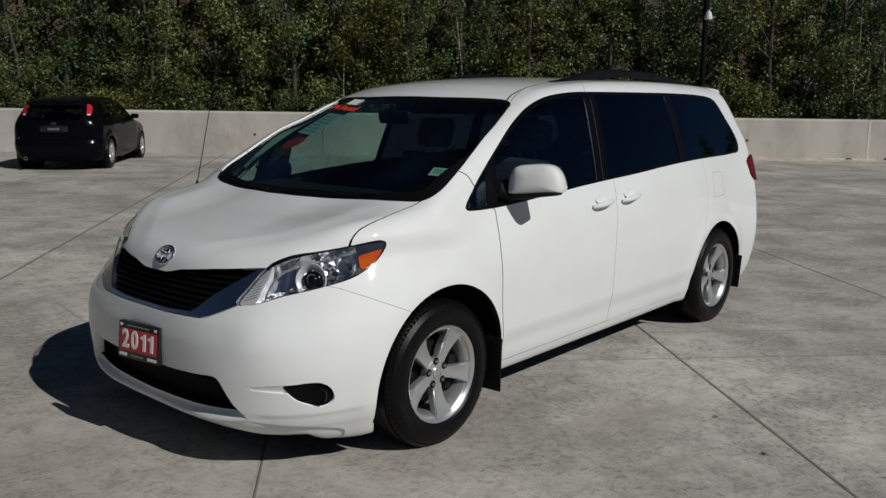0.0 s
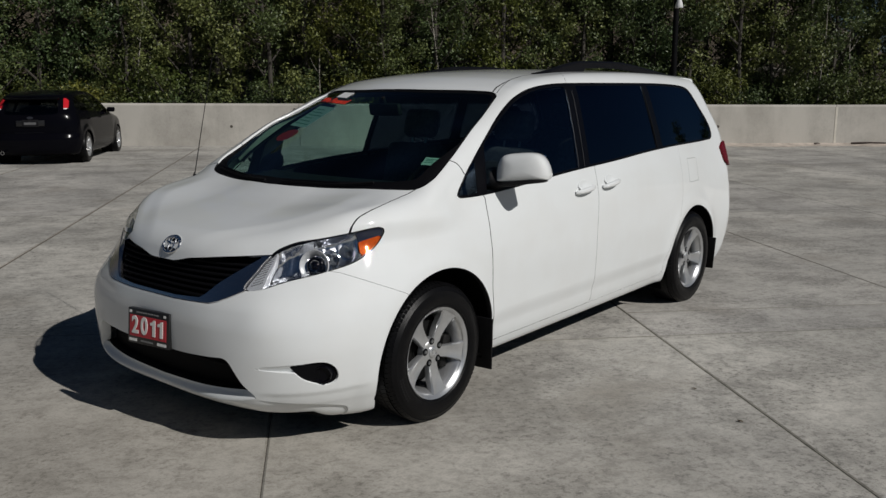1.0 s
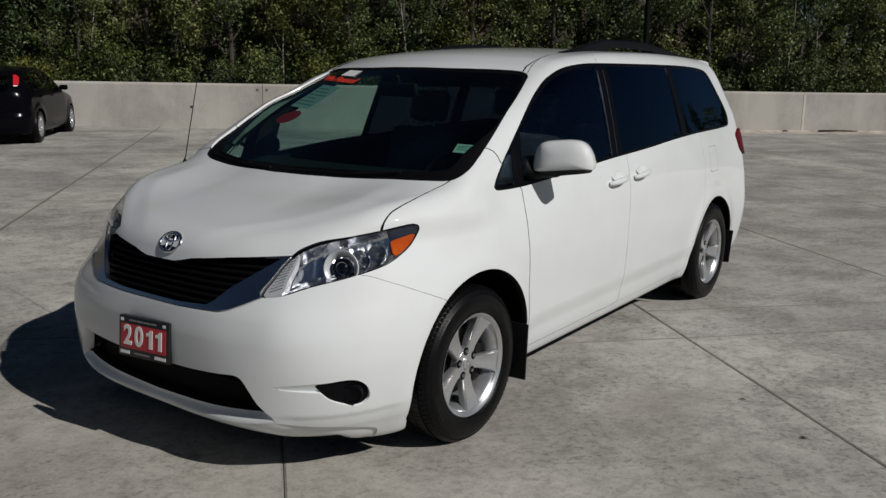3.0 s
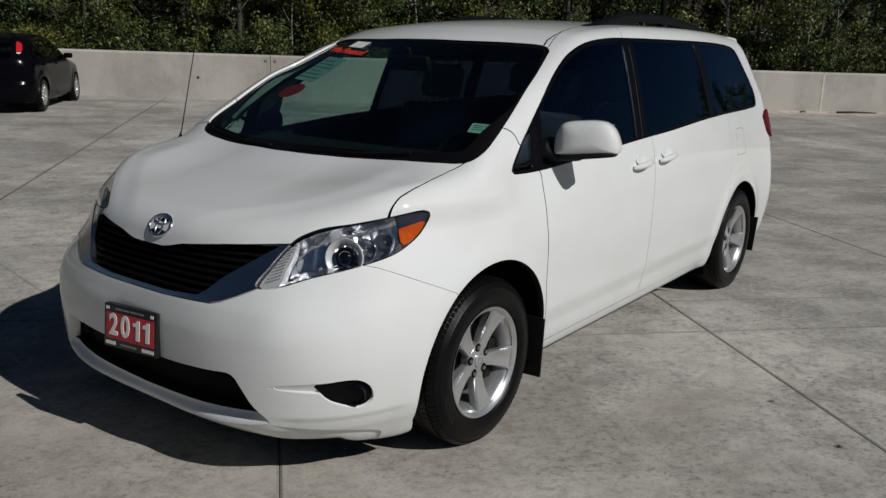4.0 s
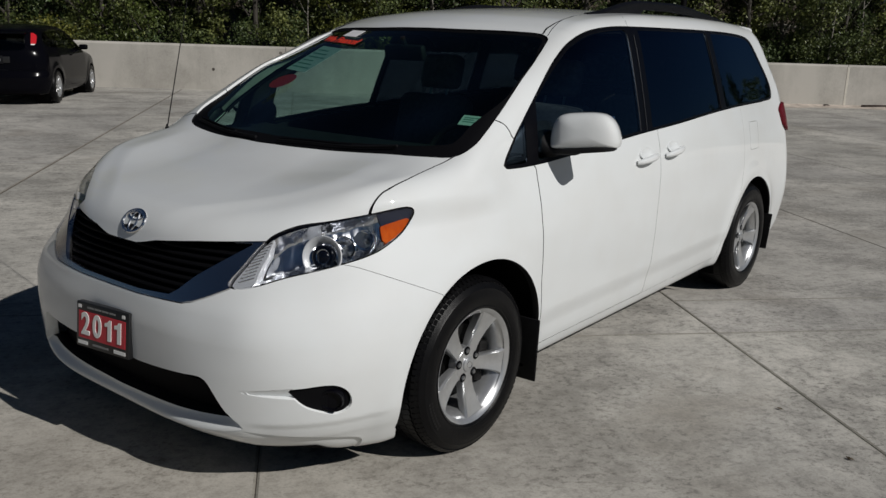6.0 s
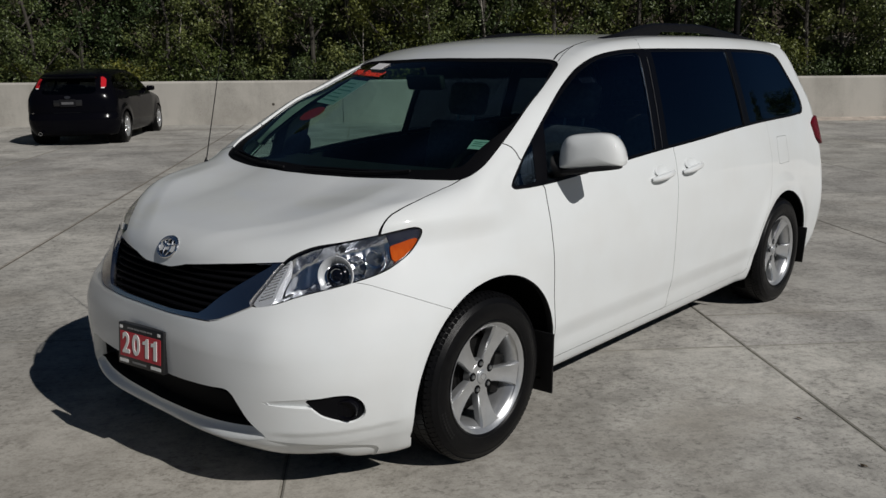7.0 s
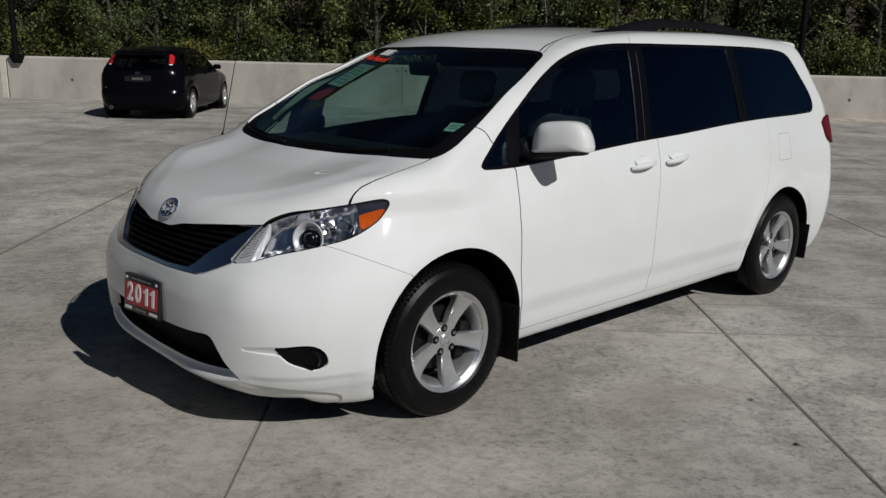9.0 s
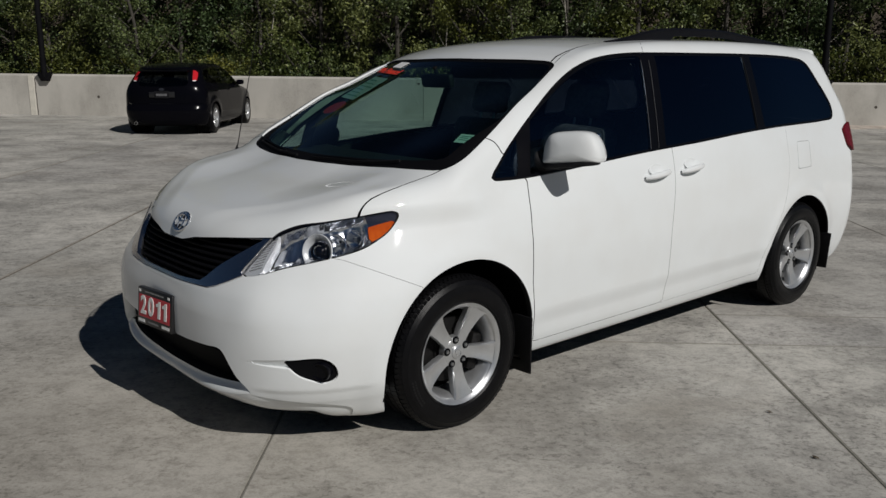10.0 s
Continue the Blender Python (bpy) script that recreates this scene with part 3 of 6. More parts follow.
GRILLE_MESH = [(-0.3, 0.834), (0, 0.834), (0.09, 0.835), (0.13, 0.842), (0.195, 0.857), (0.391, 0.88), (0.596, 0.895), (0.43, 0.774), (0.375, 0.722), (0.344, 0.703), (0.183, 0.694), (-0.3, 0.693)]
AIR_INTAKE = [(-0.3, 0.436), (0.2, 0.438), (0.45, 0.450), (0.515, 0.455), (0.545, 0.445), (0.568, 0.415), (0.61, 0.346), (0.662, 0.280),
              (0.45, 0.246), (0.232, 0.222), (-0.3, 0.214)]
FOG = [(0.806, 0.437), (0.849, 0.446), (0.883, 0.450), (0.905, 0.445), (0.919, 0.425), (0.924, 0.395), (0.920, 0.362), (0.908, 0.342), (0.893, 0.336), (0.879, 0.342), (0.862, 0.354), (0.840, 0.372), (0.822, 0.400)]
SCALLOP = [(0.645, 0.424), (0.72, 0.436), (0.82, 0.446), (0.85, 0.40), (0.80, 0.408), (0.72, 0.416)]
HOOD = [(-0.2, -1.3), (0.56, -1.3), (0.67, -0.66), (0.72, -0.585), (0.79, -0.50), (0.836, -0.425), (0.839, -0.397), (0.837, -0.369), (0.837, -0.341), (0.841, -0.319), (0.847, -0.235), (0.847, -0.154), (0.849, -0.074), (0.868, 0.003), (0.88, 0.03), (0.643, 0.04), (0.386, -0.04), (0.078, -0.08), (-0.2, -0.08)]
TAIL_LAMP = [(3.775, 1.125), (3.85, 1.168), (4.3, 1.175), (4.3, 0.98), (3.87, 0.970), (3.80, 1.01)]

scallop_f = front_cut(SCALLOP, 1)


def cut_skin(screen_edge, lamp_edge, intake_edge):
    """One half of the skin cut into its panels."""
    body = van_faces
    for arch in ARCHES:
        _, body = hull.split(body, arch_cut(*arch))
    under, body = hull.split(body, lambda x, y, z: np.maximum(z - 0.185 - 0.06 * ramp(0.30, 0.45, y) * ramp(2.75, 2.6, y), x - 0.80))
    screen, body = hull.take(body, plan_cut(screen_edge, 4))
    glazing, body = hull.take(body, lambda x, y, z: np.maximum(side_cut(SIDE_GLASS, 3)(x, y, z), 0.4 - x))
    lamp, body = hull.take(body, lamp_edge)
    grille, body = hull.take(body, front_cut(GRILLE, 1))
    intake, body = hull.take(body, front_cut(intake_edge, 3), 0.0005)
    fog, body = hull.take(body, front_cut(FOG, 4), 0.0005)
    scallop, body = hull.take(body, scallop_f, 0.0002)
    hood, body = hull.take(body, plan_cut(HOOD, 1, 0.8), 0.0025)
    bumper, body = hull.take(body, side_cut([(-1.3, -0.1), (-1.3, 1.2), (-0.62, 1.2), (-0.575, 0.84), (-0.502, 0.82), (-0.432, 0.788), (-0.223, 0.691),
                                             (-0.15, 0.3), (-0.15, -0.1)], 1), 0.0008)
    fender, body = hull.take(body, side_cut([(-1.3, -0.1), (-1.3, 1.5), (0.25, 1.5), (0.25, 1.278), (0.262, 1.262), (0.283, 1.249), (0.304, 1.222), (0.318, 1.195), (0.40, 1.19), (0.40, 1.10), (0.435, 1.080),
                                             (0.443, 1.062), (0.425, 0.856), (0.435, 0.6), (0.475, 0.36), (0.490, 0.305), (0.478, 0.284), (0.40, 0.284), (0.40, -0.1)], 1), 0.0025)
    front_door, body = hull.take(body, side_cut([(0.3, 1.10), (0.44, 1.11), (1.089, 1.15), (1.545, 1.175), (1.546, 0.976), (1.522, 0.7), (1.55, 0.30),
                                                 (1.54, 0.282), (0.515, 0.282), (0.495, 0.292), (0.2, 0.292)], 1), 0.0012)
    slide_door, body = hull.take(body, side_cut([(1.4, 1.17), (1.74, 1.18), (2.56, 1.212), (2.85, 1.22), (2.86, 1.17), (2.845, 0.96), (2.81, 0.82), (2.72, 0.66), (2.58, 0.44),
                                                 (2.56, 0.282), (1.4, 0.282)], 1), 0.0006)
    roof, body = hull.take(body, plan_cut([(-0.2, 0.70), (0.60, 0.80), (0.70, 0.90), (0.668, 1.01), (0.640, 1.13), (0.617, 1.26), (0.605, 1.6), (0.600, 2.4), (0.575, 3.3), (0.56, 3.70),
                                           (-0.2, 3.78)], 1, 1.5), 0.002)
    tail_lamp, body = hull.take(body, side_cut(TAIL_LAMP, 1))
    fuel, rest_of_right = hull.take(body, side_cut([(3.0, 1.09), (3.19, 1.085), (3.165, 0.918), (2.97, 0.918)], 1), 0.0009)
    return {"under": under, "screen": screen, "glazing": glazing, "lamp": lamp, "grille": grille, "intake": intake, "fog": fog, "scallop": scallop,
            "hood": hood, "bumper": bumper, "fender": fender, "front_door": front_door, "slide_door": slide_door, "roof": roof,
            "tail_lamp": tail_lamp, "fuel": fuel, "rest": rest_of_right, "body": body}


SCREEN_FAR = [(-0.2, -0.143), (0, -0.143), (0.084, -0.142), (0.313, -0.112), (0.563, -0.077), (0.645, -0.058), (0.715, -0.024), (0.745, 0.012), (0.768, 0.06), (0.782, 0.12), (0.792, 0.20), (0.798, 0.30), (0.792, 0.42), (0.778, 0.54), (0.695, 0.851), (0.67, 0.887), (0.63, 0.9), (0.53, 0.873), (0.27, 0.808), (0, 0.79), (-0.2, 0.79)]
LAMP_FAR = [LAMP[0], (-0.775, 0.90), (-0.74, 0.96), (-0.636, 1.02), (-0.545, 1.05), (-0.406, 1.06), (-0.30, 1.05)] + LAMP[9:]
INTAKE_FAR = [(x - 0.030 * min(max(x / 0.4, 0), 1), z) for x, z in AIR_INTAKE]
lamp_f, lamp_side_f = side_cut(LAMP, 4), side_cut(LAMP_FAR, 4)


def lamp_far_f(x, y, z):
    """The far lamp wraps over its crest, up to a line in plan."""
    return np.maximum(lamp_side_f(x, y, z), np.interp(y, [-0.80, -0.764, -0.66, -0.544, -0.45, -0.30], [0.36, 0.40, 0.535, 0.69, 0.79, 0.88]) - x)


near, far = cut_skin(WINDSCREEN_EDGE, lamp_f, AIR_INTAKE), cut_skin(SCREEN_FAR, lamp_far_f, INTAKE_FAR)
screen_f, screen_far_f = plan_cut(WINDSCREEN_EDGE, 4), plan_cut(SCREEN_FAR, 4)


def pillar_roll(edge_f):
    """The windscreen pillars stand a little proud of the glass."""
    def raised(p, n):
        a = np.abs(p[:, 0] - MID)
        d = edge_f(a, p[:, 1], p[:, 2])
        lift = 0.012 * np.exp(-((d - 0.034) / 0.040) ** 2) * ramp(1.16, 1.26, p[:, 2]) * ramp(0.93, 0.80, p[:, 1]) * (a > 0.6)
        return p + n * lift[:, None]
    return raised


hull_panel("body_shell", near["rest"], PAINT, side="left", bulge=pillar_roll(screen_f), label="white painted pillars, sill and quarter panel")
hull_panel("fuel_door", near["fuel"], PAINT, side="left")
hull_panel("body_shell", far["body"], PAINT, side="right", rim_mat=PAINT, bulge=pillar_roll(screen_far_f), label="white painted pillars, sill and quarter panel")
hull_panel("underbody", near["under"], DARK_LINER, label="dark underbody")
hull_panel("hood", near["hood"], PAINT, other=far["hood"])
hull_panel("roof", near["roof"], PAINT, other=far["roof"])
# the bumper's corners step back into a chin under a crisp edge
CHIN = [(-1.3, 0.30), (-0.87, 0.279), (-0.853, 0.276), (-0.811, 0.267), (-0.762, 0.258), (-0.704, 0.249), (-0.614, 0.230), (-0.545, 0.212), (-0.505, 0.198), (-0.486, 0.178), (-0.470, 0.10), (-1.3, 0.10)]
chin_edge = side_cut(CHIN, 1)
chin_f = lambda x, y, z: np.maximum(chin_edge(x, y, z), 0.655 - x)
chin, bumper = hull.split(near["bumper"], chin_f)
chin_far, bumper_far = hull.split(far["bumper"], chin_f)
hull_panel("front_bumper", bumper, PAINT, rim=0.05, other=bumper_far, rim_mat=PAINT)


def step_back(p, n):
    return p - n * np.array([[1, 1, 0]]) * (0.011 * np.clip((p[:, 0] - MID - 0.655) / 0.10, 0, 1))[:, None]


hull_panel("bumper_chin", chin, PAINT, bulge=step_back, rim=0.03, side="left", rim_mat=PAINT, label="white stepped-back bumper chin")
hull_panel("bumper_chin", chin_far, PAINT, bulge=step_back, rim=0.03, side="right", rim_mat=PAINT, label="white stepped-back bumper chin")
for s, cut, edge_f in (("left", near, screen_f), ("right", far, screen_far_f)):
    hull_panel("front_fender", cut["fender"], PAINT, side=s, rim=0.03, bulge=pillar_roll(edge_f), rim_mat=BLACK_PLASTIC if s == "left" else PAINT)

# windscreen with its black printed edge


def split_screen(faces, edge_f):
    return hull.split(faces, lambda x, y, z: edge_f(x, y, z) + 0.010 + 0.06 * ramp(0.28, 0.0, y - 0.22 * x * x) + 0.014 * ramp(0.70, 0.80, y))


clear, edge = split_screen(near["screen"], screen_f)
clear_far, edge_far = split_screen(far["screen"], screen_far_f)
hull_panel("windshield", clear, WINDSCREEN, inset=0.006, rim=0, label="green-tinted windshield", other=clear_far)
hull_panel("windshield_edge", edge, GRILLE_BLACK, inset=0.0055, rim=0.02, label="black printed edge and cowl", other=edge_far)

# side glazing: black pillars, then the panes
glass_f = side_cut(SIDE_GLASS, 3)


def between(a0, a1, b0, b1):
    """Inside the glazing, between two leaning lines given at z 1.15 and 1.63."""
    return lambda x, y, z: np.maximum(np.maximum(a0 + (a1 - a0) * (z - 1.15) / 0.48 - y, y - b0 - (b1 - b0) * (z - 1.15) / 0.48),
                                      glass_f(x, y, z) + 0.013)


for s, cut, back in (("left", near, 0.0), ("right", far, 0.11)):
    panes, trim = {}, cut["glazing"]
    for key, f in (("quarter", between(0.0, 0.0, 0.408, 0.50)), ("front", between(0.485, 0.60, 1.372 + back, 1.452 + back)),
                   ("slide", between(1.500 + 0.2 * back, 1.580 + 0.2 * back, 2.482, 2.492)), ("rear", between(2.590, 2.590, 4.0, 4.0))):
        panes[key], trim = hull.split(trim, f)
    hull_panel("window_trim", trim, PILLAR_BLACK, inset=0.003, rim=0.02, side=s, label="black gloss window pillars")
    hull_panel("quarter_window", panes["quarter"], DOOR_GLASS, inset=0.006, rim=0, side=s)
    hull_panel("quarter_window", panes["rear"], PRIVACY, inset=0.005, rim=0, side=s, label="dark privacy glass")
    d = hull_panel("front_door", cut["front_door"], PAINT, side=s, rim=0.03)
    hull.panel("window", panes["front"], DOOR_GLASS, d, inset=0.006, rim=0, side=s)
    d2 = hull_panel("sliding_door", cut["slide_door"], PAINT, side=s, rim=0.03)
    hull.panel("window", panes["slide"], PRIVACY, d2, inset=0.005, rim=0, side=s, label="dark privacy glass")
    sgn = 1 if s == "left" else -1
    if sgn > 0:
        bm = bmesh.new()
        tube(bm, [on_skin(y=1.362 + 0.080 * t, z=1.152 + 0.455 * t)[0] for t in np.linspace(0, 1, 9)], 0.0016, 6)
        part("window_seal", bm, SEAL_GREY, d, "thin grey window seal")
        bm = bmesh.new()
        tube(bm, [on_skin(y=1.432 + 0.080 * t, z=1.152 + 0.455 * t)[0] for t in np.linspace(0, 1, 9)], 0.0012, 6)
        part("window_seal", bm, SEAL_GREY, d2, "thin grey window seal")
        bm = bmesh.new()
        tube(bm, [on_skin(y=2.488 + 0.010 * t, z=1.20 + 0.43 * t)[0] - Vector((0.001, 0, 0)) for t in np.linspace(0, 1, 9)], 0.0045, 6)
        part("window_seal", bm, GRILLE_BLACK, d2, "black rubber window seal")
    for door, y0, y1, z0, z1 in ((d, 1.275, 1.485, 1.008, 1.026), (d2, 1.60, 1.80, 1.014, 1.036)):
        # grip bar, its dished recess and a keyhole boss
        pts, rad = [], []
        for k in range(13):
            t = k / 12
            p, nn = on_skin(y=y0 + (y1 - y0) * t, z=z0 + (z1 - z0) * t)
            pts.append(p + nn * (0.006 + 0.026 * math.sin(math.pi * t) ** 0.5))
            rad.append(0.010 + 0.008 * math.sin(math.pi * t) ** 0.6)
        bm = bmesh.new()
        tube(bm, pts, rad, 10)
        p, nn = on_skin(y=(y0 + y1) / 2, z=(z0 + z1) / 2 + 0.028)
        for v in lathe(bm, [(0.070, 0.0005), (0.067, 0.006), (0.060, 0.0075), (0.040, 0.003), (0.0, 0.0015)], frame_matrix(p, nn), 24):
            v.co.z = (v.co.z - p.z) * 0.45 + p.z
        if sgn < 0:
            bmesh.ops.transform(bm, matrix=Matrix.Translation((2 * MID, 0, 0)) @ Matrix.Diagonal((-1, 1, 1, 1)), verts=bm.verts)
            bmesh.ops.reverse_faces(bm, faces=bm.faces)
        part("door_handle", bm, PAINT, door)


# grille: chrome surround, dark recess, slats
mesh_f = front_cut(GRILLE_MESH, 1)
dark, surround = hull.split(near["grille"], mesh_f)
hull_panel("grille_surround", surround, BLADE_CHROME, inset=-0.002, rim=0.03, label="chrome grille blades")
grille_ob = hull_panel("grille", dark, GRILLE_BLACK, inset=0.05, rim=0, label="black slatted grille")
for z in (0.712, 0.736, 0.760, 0.784, 0.808, 0.832, 0.856):
    reach = float(np.interp(z, [0.69, 0.722, 0.774, 0.896], [0.33, 0.375, 0.43, 0.60]))
    inner = 0.0 if z < 0.83 else float(np.interp(z, [0.834, 0.857, 0.88], [0.06, 0.21, 0.40]))
    for a, b in ([(-reach, reach)] if inner == 0 else [(-reach, -inner), (inner, reach)]):
        bm = bmesh.new()
        rings = []
        for k in range(25):
            x = MID + a + (b - a) * k / 24
            p, nn = on_skin(x=x, z=z)
            p = p - nn * 0.026
            nn = Vector((nn.x, nn.y, 0)).normalized()
            up = Vector((0, 0, 1))
            rings.append([bm.verts.new(p + nn * u + up * w) for u, w in ((0.004, 0.002), (0.002, 0.006), (-0.022, 0.009), (-0.022, -0.005), (0.002, -0.003))])
        for r0, r1 in zip(rings, rings[1:]):
            for k in range(5):
                bm.faces.new((r0[k], r1[k], r1[(k + 1) % 5], r0[(k + 1) % 5]))
        bm.faces.new(rings[0][::-1])
        bm.faces.new(rings[-1])
        bmesh.ops.recalc_face_normals(bm, faces=bm.faces)
        part("slat", bm, GRILLE_BLACK, grille_ob)

# lower intake: dark recess with two bars, and fog lamps in their wells
SLOT = curve([0.0, 0.3, 0.61, 0.7], [0.274, 0.284, 0.306, 0.312])
LIP = curve([0.0, 0.232, 0.45, 0.662], [0.214, 0.222, 0.246, 0.280])
slot, shelf = hull.split(near["intake"], lambda x, y, z: SLOT(x) - z)
slot_far, shelf_far = hull.split(far["intake"], lambda x, y, z: SLOT(x) - z)


def scoop(p, n):
    a = np.abs(p[:, 0] - MID)
    t = np.clip((p[:, 2] - LIP(a)) / (SLOT(a) - LIP(a)), 0, 1)
    deep = (0.042 * ramp(0.0, 1.0, t) * np.clip((0.70 - a) / 0.12, 0, 1))[:, None]
    return p + np.array([[0, 1.0, 0]]) * deep


def cavity(p, n):
    return p + np.array([[0, 1.0, 0]]) * 0.09


hull_panel("bumper_lip", shelf, PAINT, bulge=scoop, shaped=True, other=shelf_far, rim=0.06, label="white scooped lip under the air intake")
intake_ob = hull_panel("air_intake", slot, GRILLE_BLACK, bulge=cavity, shaped=True, other=slot_far, rim=0, label="black lower air intake")
for z in (0.40,):
    bm = bmesh.new()
    tube(bm, [on_skin(x=MID + x, z=z)[0] + Vector((0, 0.075, 0)) for x in np.linspace(-0.56, 0.56, 17)], 0.008, 6)
    part("bar", bm, GRILLE_BLACK, intake_ob)
scallop, strips = near["scallop"], []
for d in (0.003, 0.006, 0.010):
    scallop, ring = hull.split(scallop, lambda x, y, z, d=d: scallop_f(x, y, z) + d)
    strips += ring
scallop = strips + scallop


def ledge(p, n):
    """Flush along its upper edge, stepped back to a shelf along its lower edge, and deeper towards the fog lamp."""
    x = p[:, 0] - MID
    low, high = np.interp(x, [0.645, 0.72, 0.80, 0.85], [0.423, 0.416, 0.408, 0.40]), np.interp(x, [0.645, 0.72, 0.82], [0.425, 0.436, 0.446])
    t = np.clip((p[:, 2] - low) / (high - low), 0, 1)
    return p - n * (0.020 * ramp(0.652, 0.802, x) * (1 - t))[:, None]


for s, sgn in (("left", 1), ("right", -1)):
    hull_panel("bumper_scallop", scallop, PAINT, side=s, rim=0, bulge=ledge, shaped=True)
    well = hull_panel("fog_lamp", near["fog"], GRILLE_BLACK, inset=0.012, rim=0, side=s, label="black fog lamp blank in its well")
    p, nn = on_skin(x=MID + 0.893, z=0.388)
    bm = bmesh.new()
    lathe(bm, [(0.0, 0.004), (0.030, 0.004), (0.034, 0.012), (0.040, 0.012), (0.042, 0.0), (0.042, -0.03)], frame_matrix(p - nn * 0.010, nn + Vector((-0.2, -0.5, 0))), 32)
    part("fog_lamp_ring", both(bm, sgn), BLACK_GLOSS, well)

# headlamps: a chrome bowl behind a clear lens, ribbed inner strip, projector, bowls, amber corner
strip_f, amber_f = side_cut(LAMP_STRIP, 1), side_cut(LAMP_AMBER, 1)
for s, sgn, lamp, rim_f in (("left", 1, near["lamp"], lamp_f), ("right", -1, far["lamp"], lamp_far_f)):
    deep = lambda p, n: p - n * ((0.012 + 0.048 * ramp(-0.37, -0.44, p[:, 1])) * np.clip(-rim_f(p[:, 0] - MID, p[:, 1], p[:, 2]) / 0.022, 0, 1))[:, None]
    strip, chamber = hull.split(lamp, strip_f)
    amber, chamber = hull.split(chamber, amber_f)
    chamber, corner = hull.split(chamber, lambda x, y, z: y + 0.378 + 0.28 * (z - 0.942))
    shell = hull_panel("headlight", chamber, LAMP_CHROME, side=s, rim=0, inset=0.004, bulge=deep, shaped=True, label="clear headlight with chrome reflector and amber corner")
    hull.panel("lamp_corner", corner, NAVY_CORNER, shell, side=s, rim=0, inset=0.008, label="dark navy lamp corner")
    hull.panel("turn_signal", amber, AMBER, shell, side=s, rim=0.006, inset=0.005, label="amber reflector")
    strip_ob = hull.panel("ribbed_strip", strip, LAMP_WHITE, shell, side=s, rim=0.05, inset=0.008, label="bright ribbed inner reflector")
    hull.panel("lens", lamp, LENS, shell, side=s, rim=0, inset=0.0005, label="clear lens")
    rim_band, _ = hull.split(lamp, lambda x, y, z: -rim_f(x, y, z) - 0.0024 - 0.0022 * ramp(0.90, 0.94, z - 0.16 * (y + 0.5)))
    hull.panel("lamp_edge", rim_band, BLACK_GLOSS, shell, side=s, rim=0, inset=0.002, label="black lamp edge")
    for k in range(11):
        t = (k + 0.5) / 11
        ends = [(-0.794 + 0.100 * t, 0.764 + 0.128 * t), (-0.754 + 0.078 * t, 0.784 + 0.120 * t)]
        pts = []
        for u in (0.14, 0.5, 1.0):
            q, qn = on_skin(y=ends[0][0] + (ends[1][0] - ends[0][0]) * u, z=ends[0][1] + (ends[1][1] - ends[0][1]) * u)
            pts.append(q - qn * 0.008)
        bm = bmesh.new()
        tube(bm, pts, 0.0026, 6)
        part("rib", both(bm, sgn), LAMP_CHROME, strip_ob)
    p, nn = on_skin(y=-0.574, z=0.860)
    aim = (nn + Vector((-0.20, -0.66, 0.0))).normalized()
    m = frame_matrix(p - nn * 0.046, aim)
    bm = bmesh.new()
    lathe(bm, [(0.044, -0.014), (0.050, 0.000), (0.058, 0.013), (0.066, 0.022), (0.070, 0.024), (0.072, 0.020)], m, 44)
    part("projector_bezel", both(bm, sgn), BEZEL, shell, "satin bezel ring")
    bm = bmesh.new()
    lathe(bm, [(0.040, -0.012), (0.040, 0.012), (0.036, 0.016), (0.030, 0.012), (0.030, -0.01)], m, 36)
    part("projector_collar", both(bm, sgn), BLACK_GLOSS, shell, "black projector collar")
    bm = bmesh.new()
    lathe(bm, [(0.027, 0.010), (0.025, 0.013), (0.022, 0.012), (0.022, 0.006)], m, 32)
    part("projector_ring", both(bm, sgn), CHROME, shell, "bright ring round the lens")
    bm = bmesh.new()
    lathe(bm, [(0.030, 0.0), (0.027, 0.008), (0.018, 0.018), (0.009, 0.022), (0.0, 0.023)], m, 28)
    part("projector_lens", both(bm, sgn), BLACK_GLOSS, shell, "dark round projector lens")
    for y, z, r, sink in ((-0.505, 0.884, 0.042, 0.044), (-0.435, 0.906, 0.034, 0.034)):
        p, nn = on_skin(y=y, z=z)
        bm = bmesh.new()
        lathe(bm, [(r * 1.06, 0.012), (r, 0.014), (r * 0.94, 0.008), (r * 0.7, -0.012), (r * 0.35, -0.022), (0.0, -0.024)],
              frame_matrix(p - nn * sink, nn + Vector((-0.15, -0.8, 0))), 32)
        bowl = part("reflector_bowl", both(bm, sgn), CHROME, shell, "chrome bowl")
        bm = bmesh.new()
        lathe(bm, [(0.008, -0.02), (0.008, 0.004), (0.005, 0.010), (0.0, 0.011)], frame_matrix(p - nn * sink, nn + Vector((-0.15, -0.8, 0))), 14)
        part("bulb", both(bm, sgn), SATIN, bowl)
    hull_panel("tail_lamp", near["tail_lamp"], DARK_RED_LENS, side=s, rim=0.04, inset=-0.020, label="red tail lamp")

# emblem: an oval ring with two inner ovals
p, nn = on_skin(x=MID + 0.04, z=0.904)
em = frame_matrix(p - nn * 0.003, nn)
emblem = new("emblem")
emblem.parent = van
keep_origin(emblem)
tagged(emblem, "chrome oval emblem")


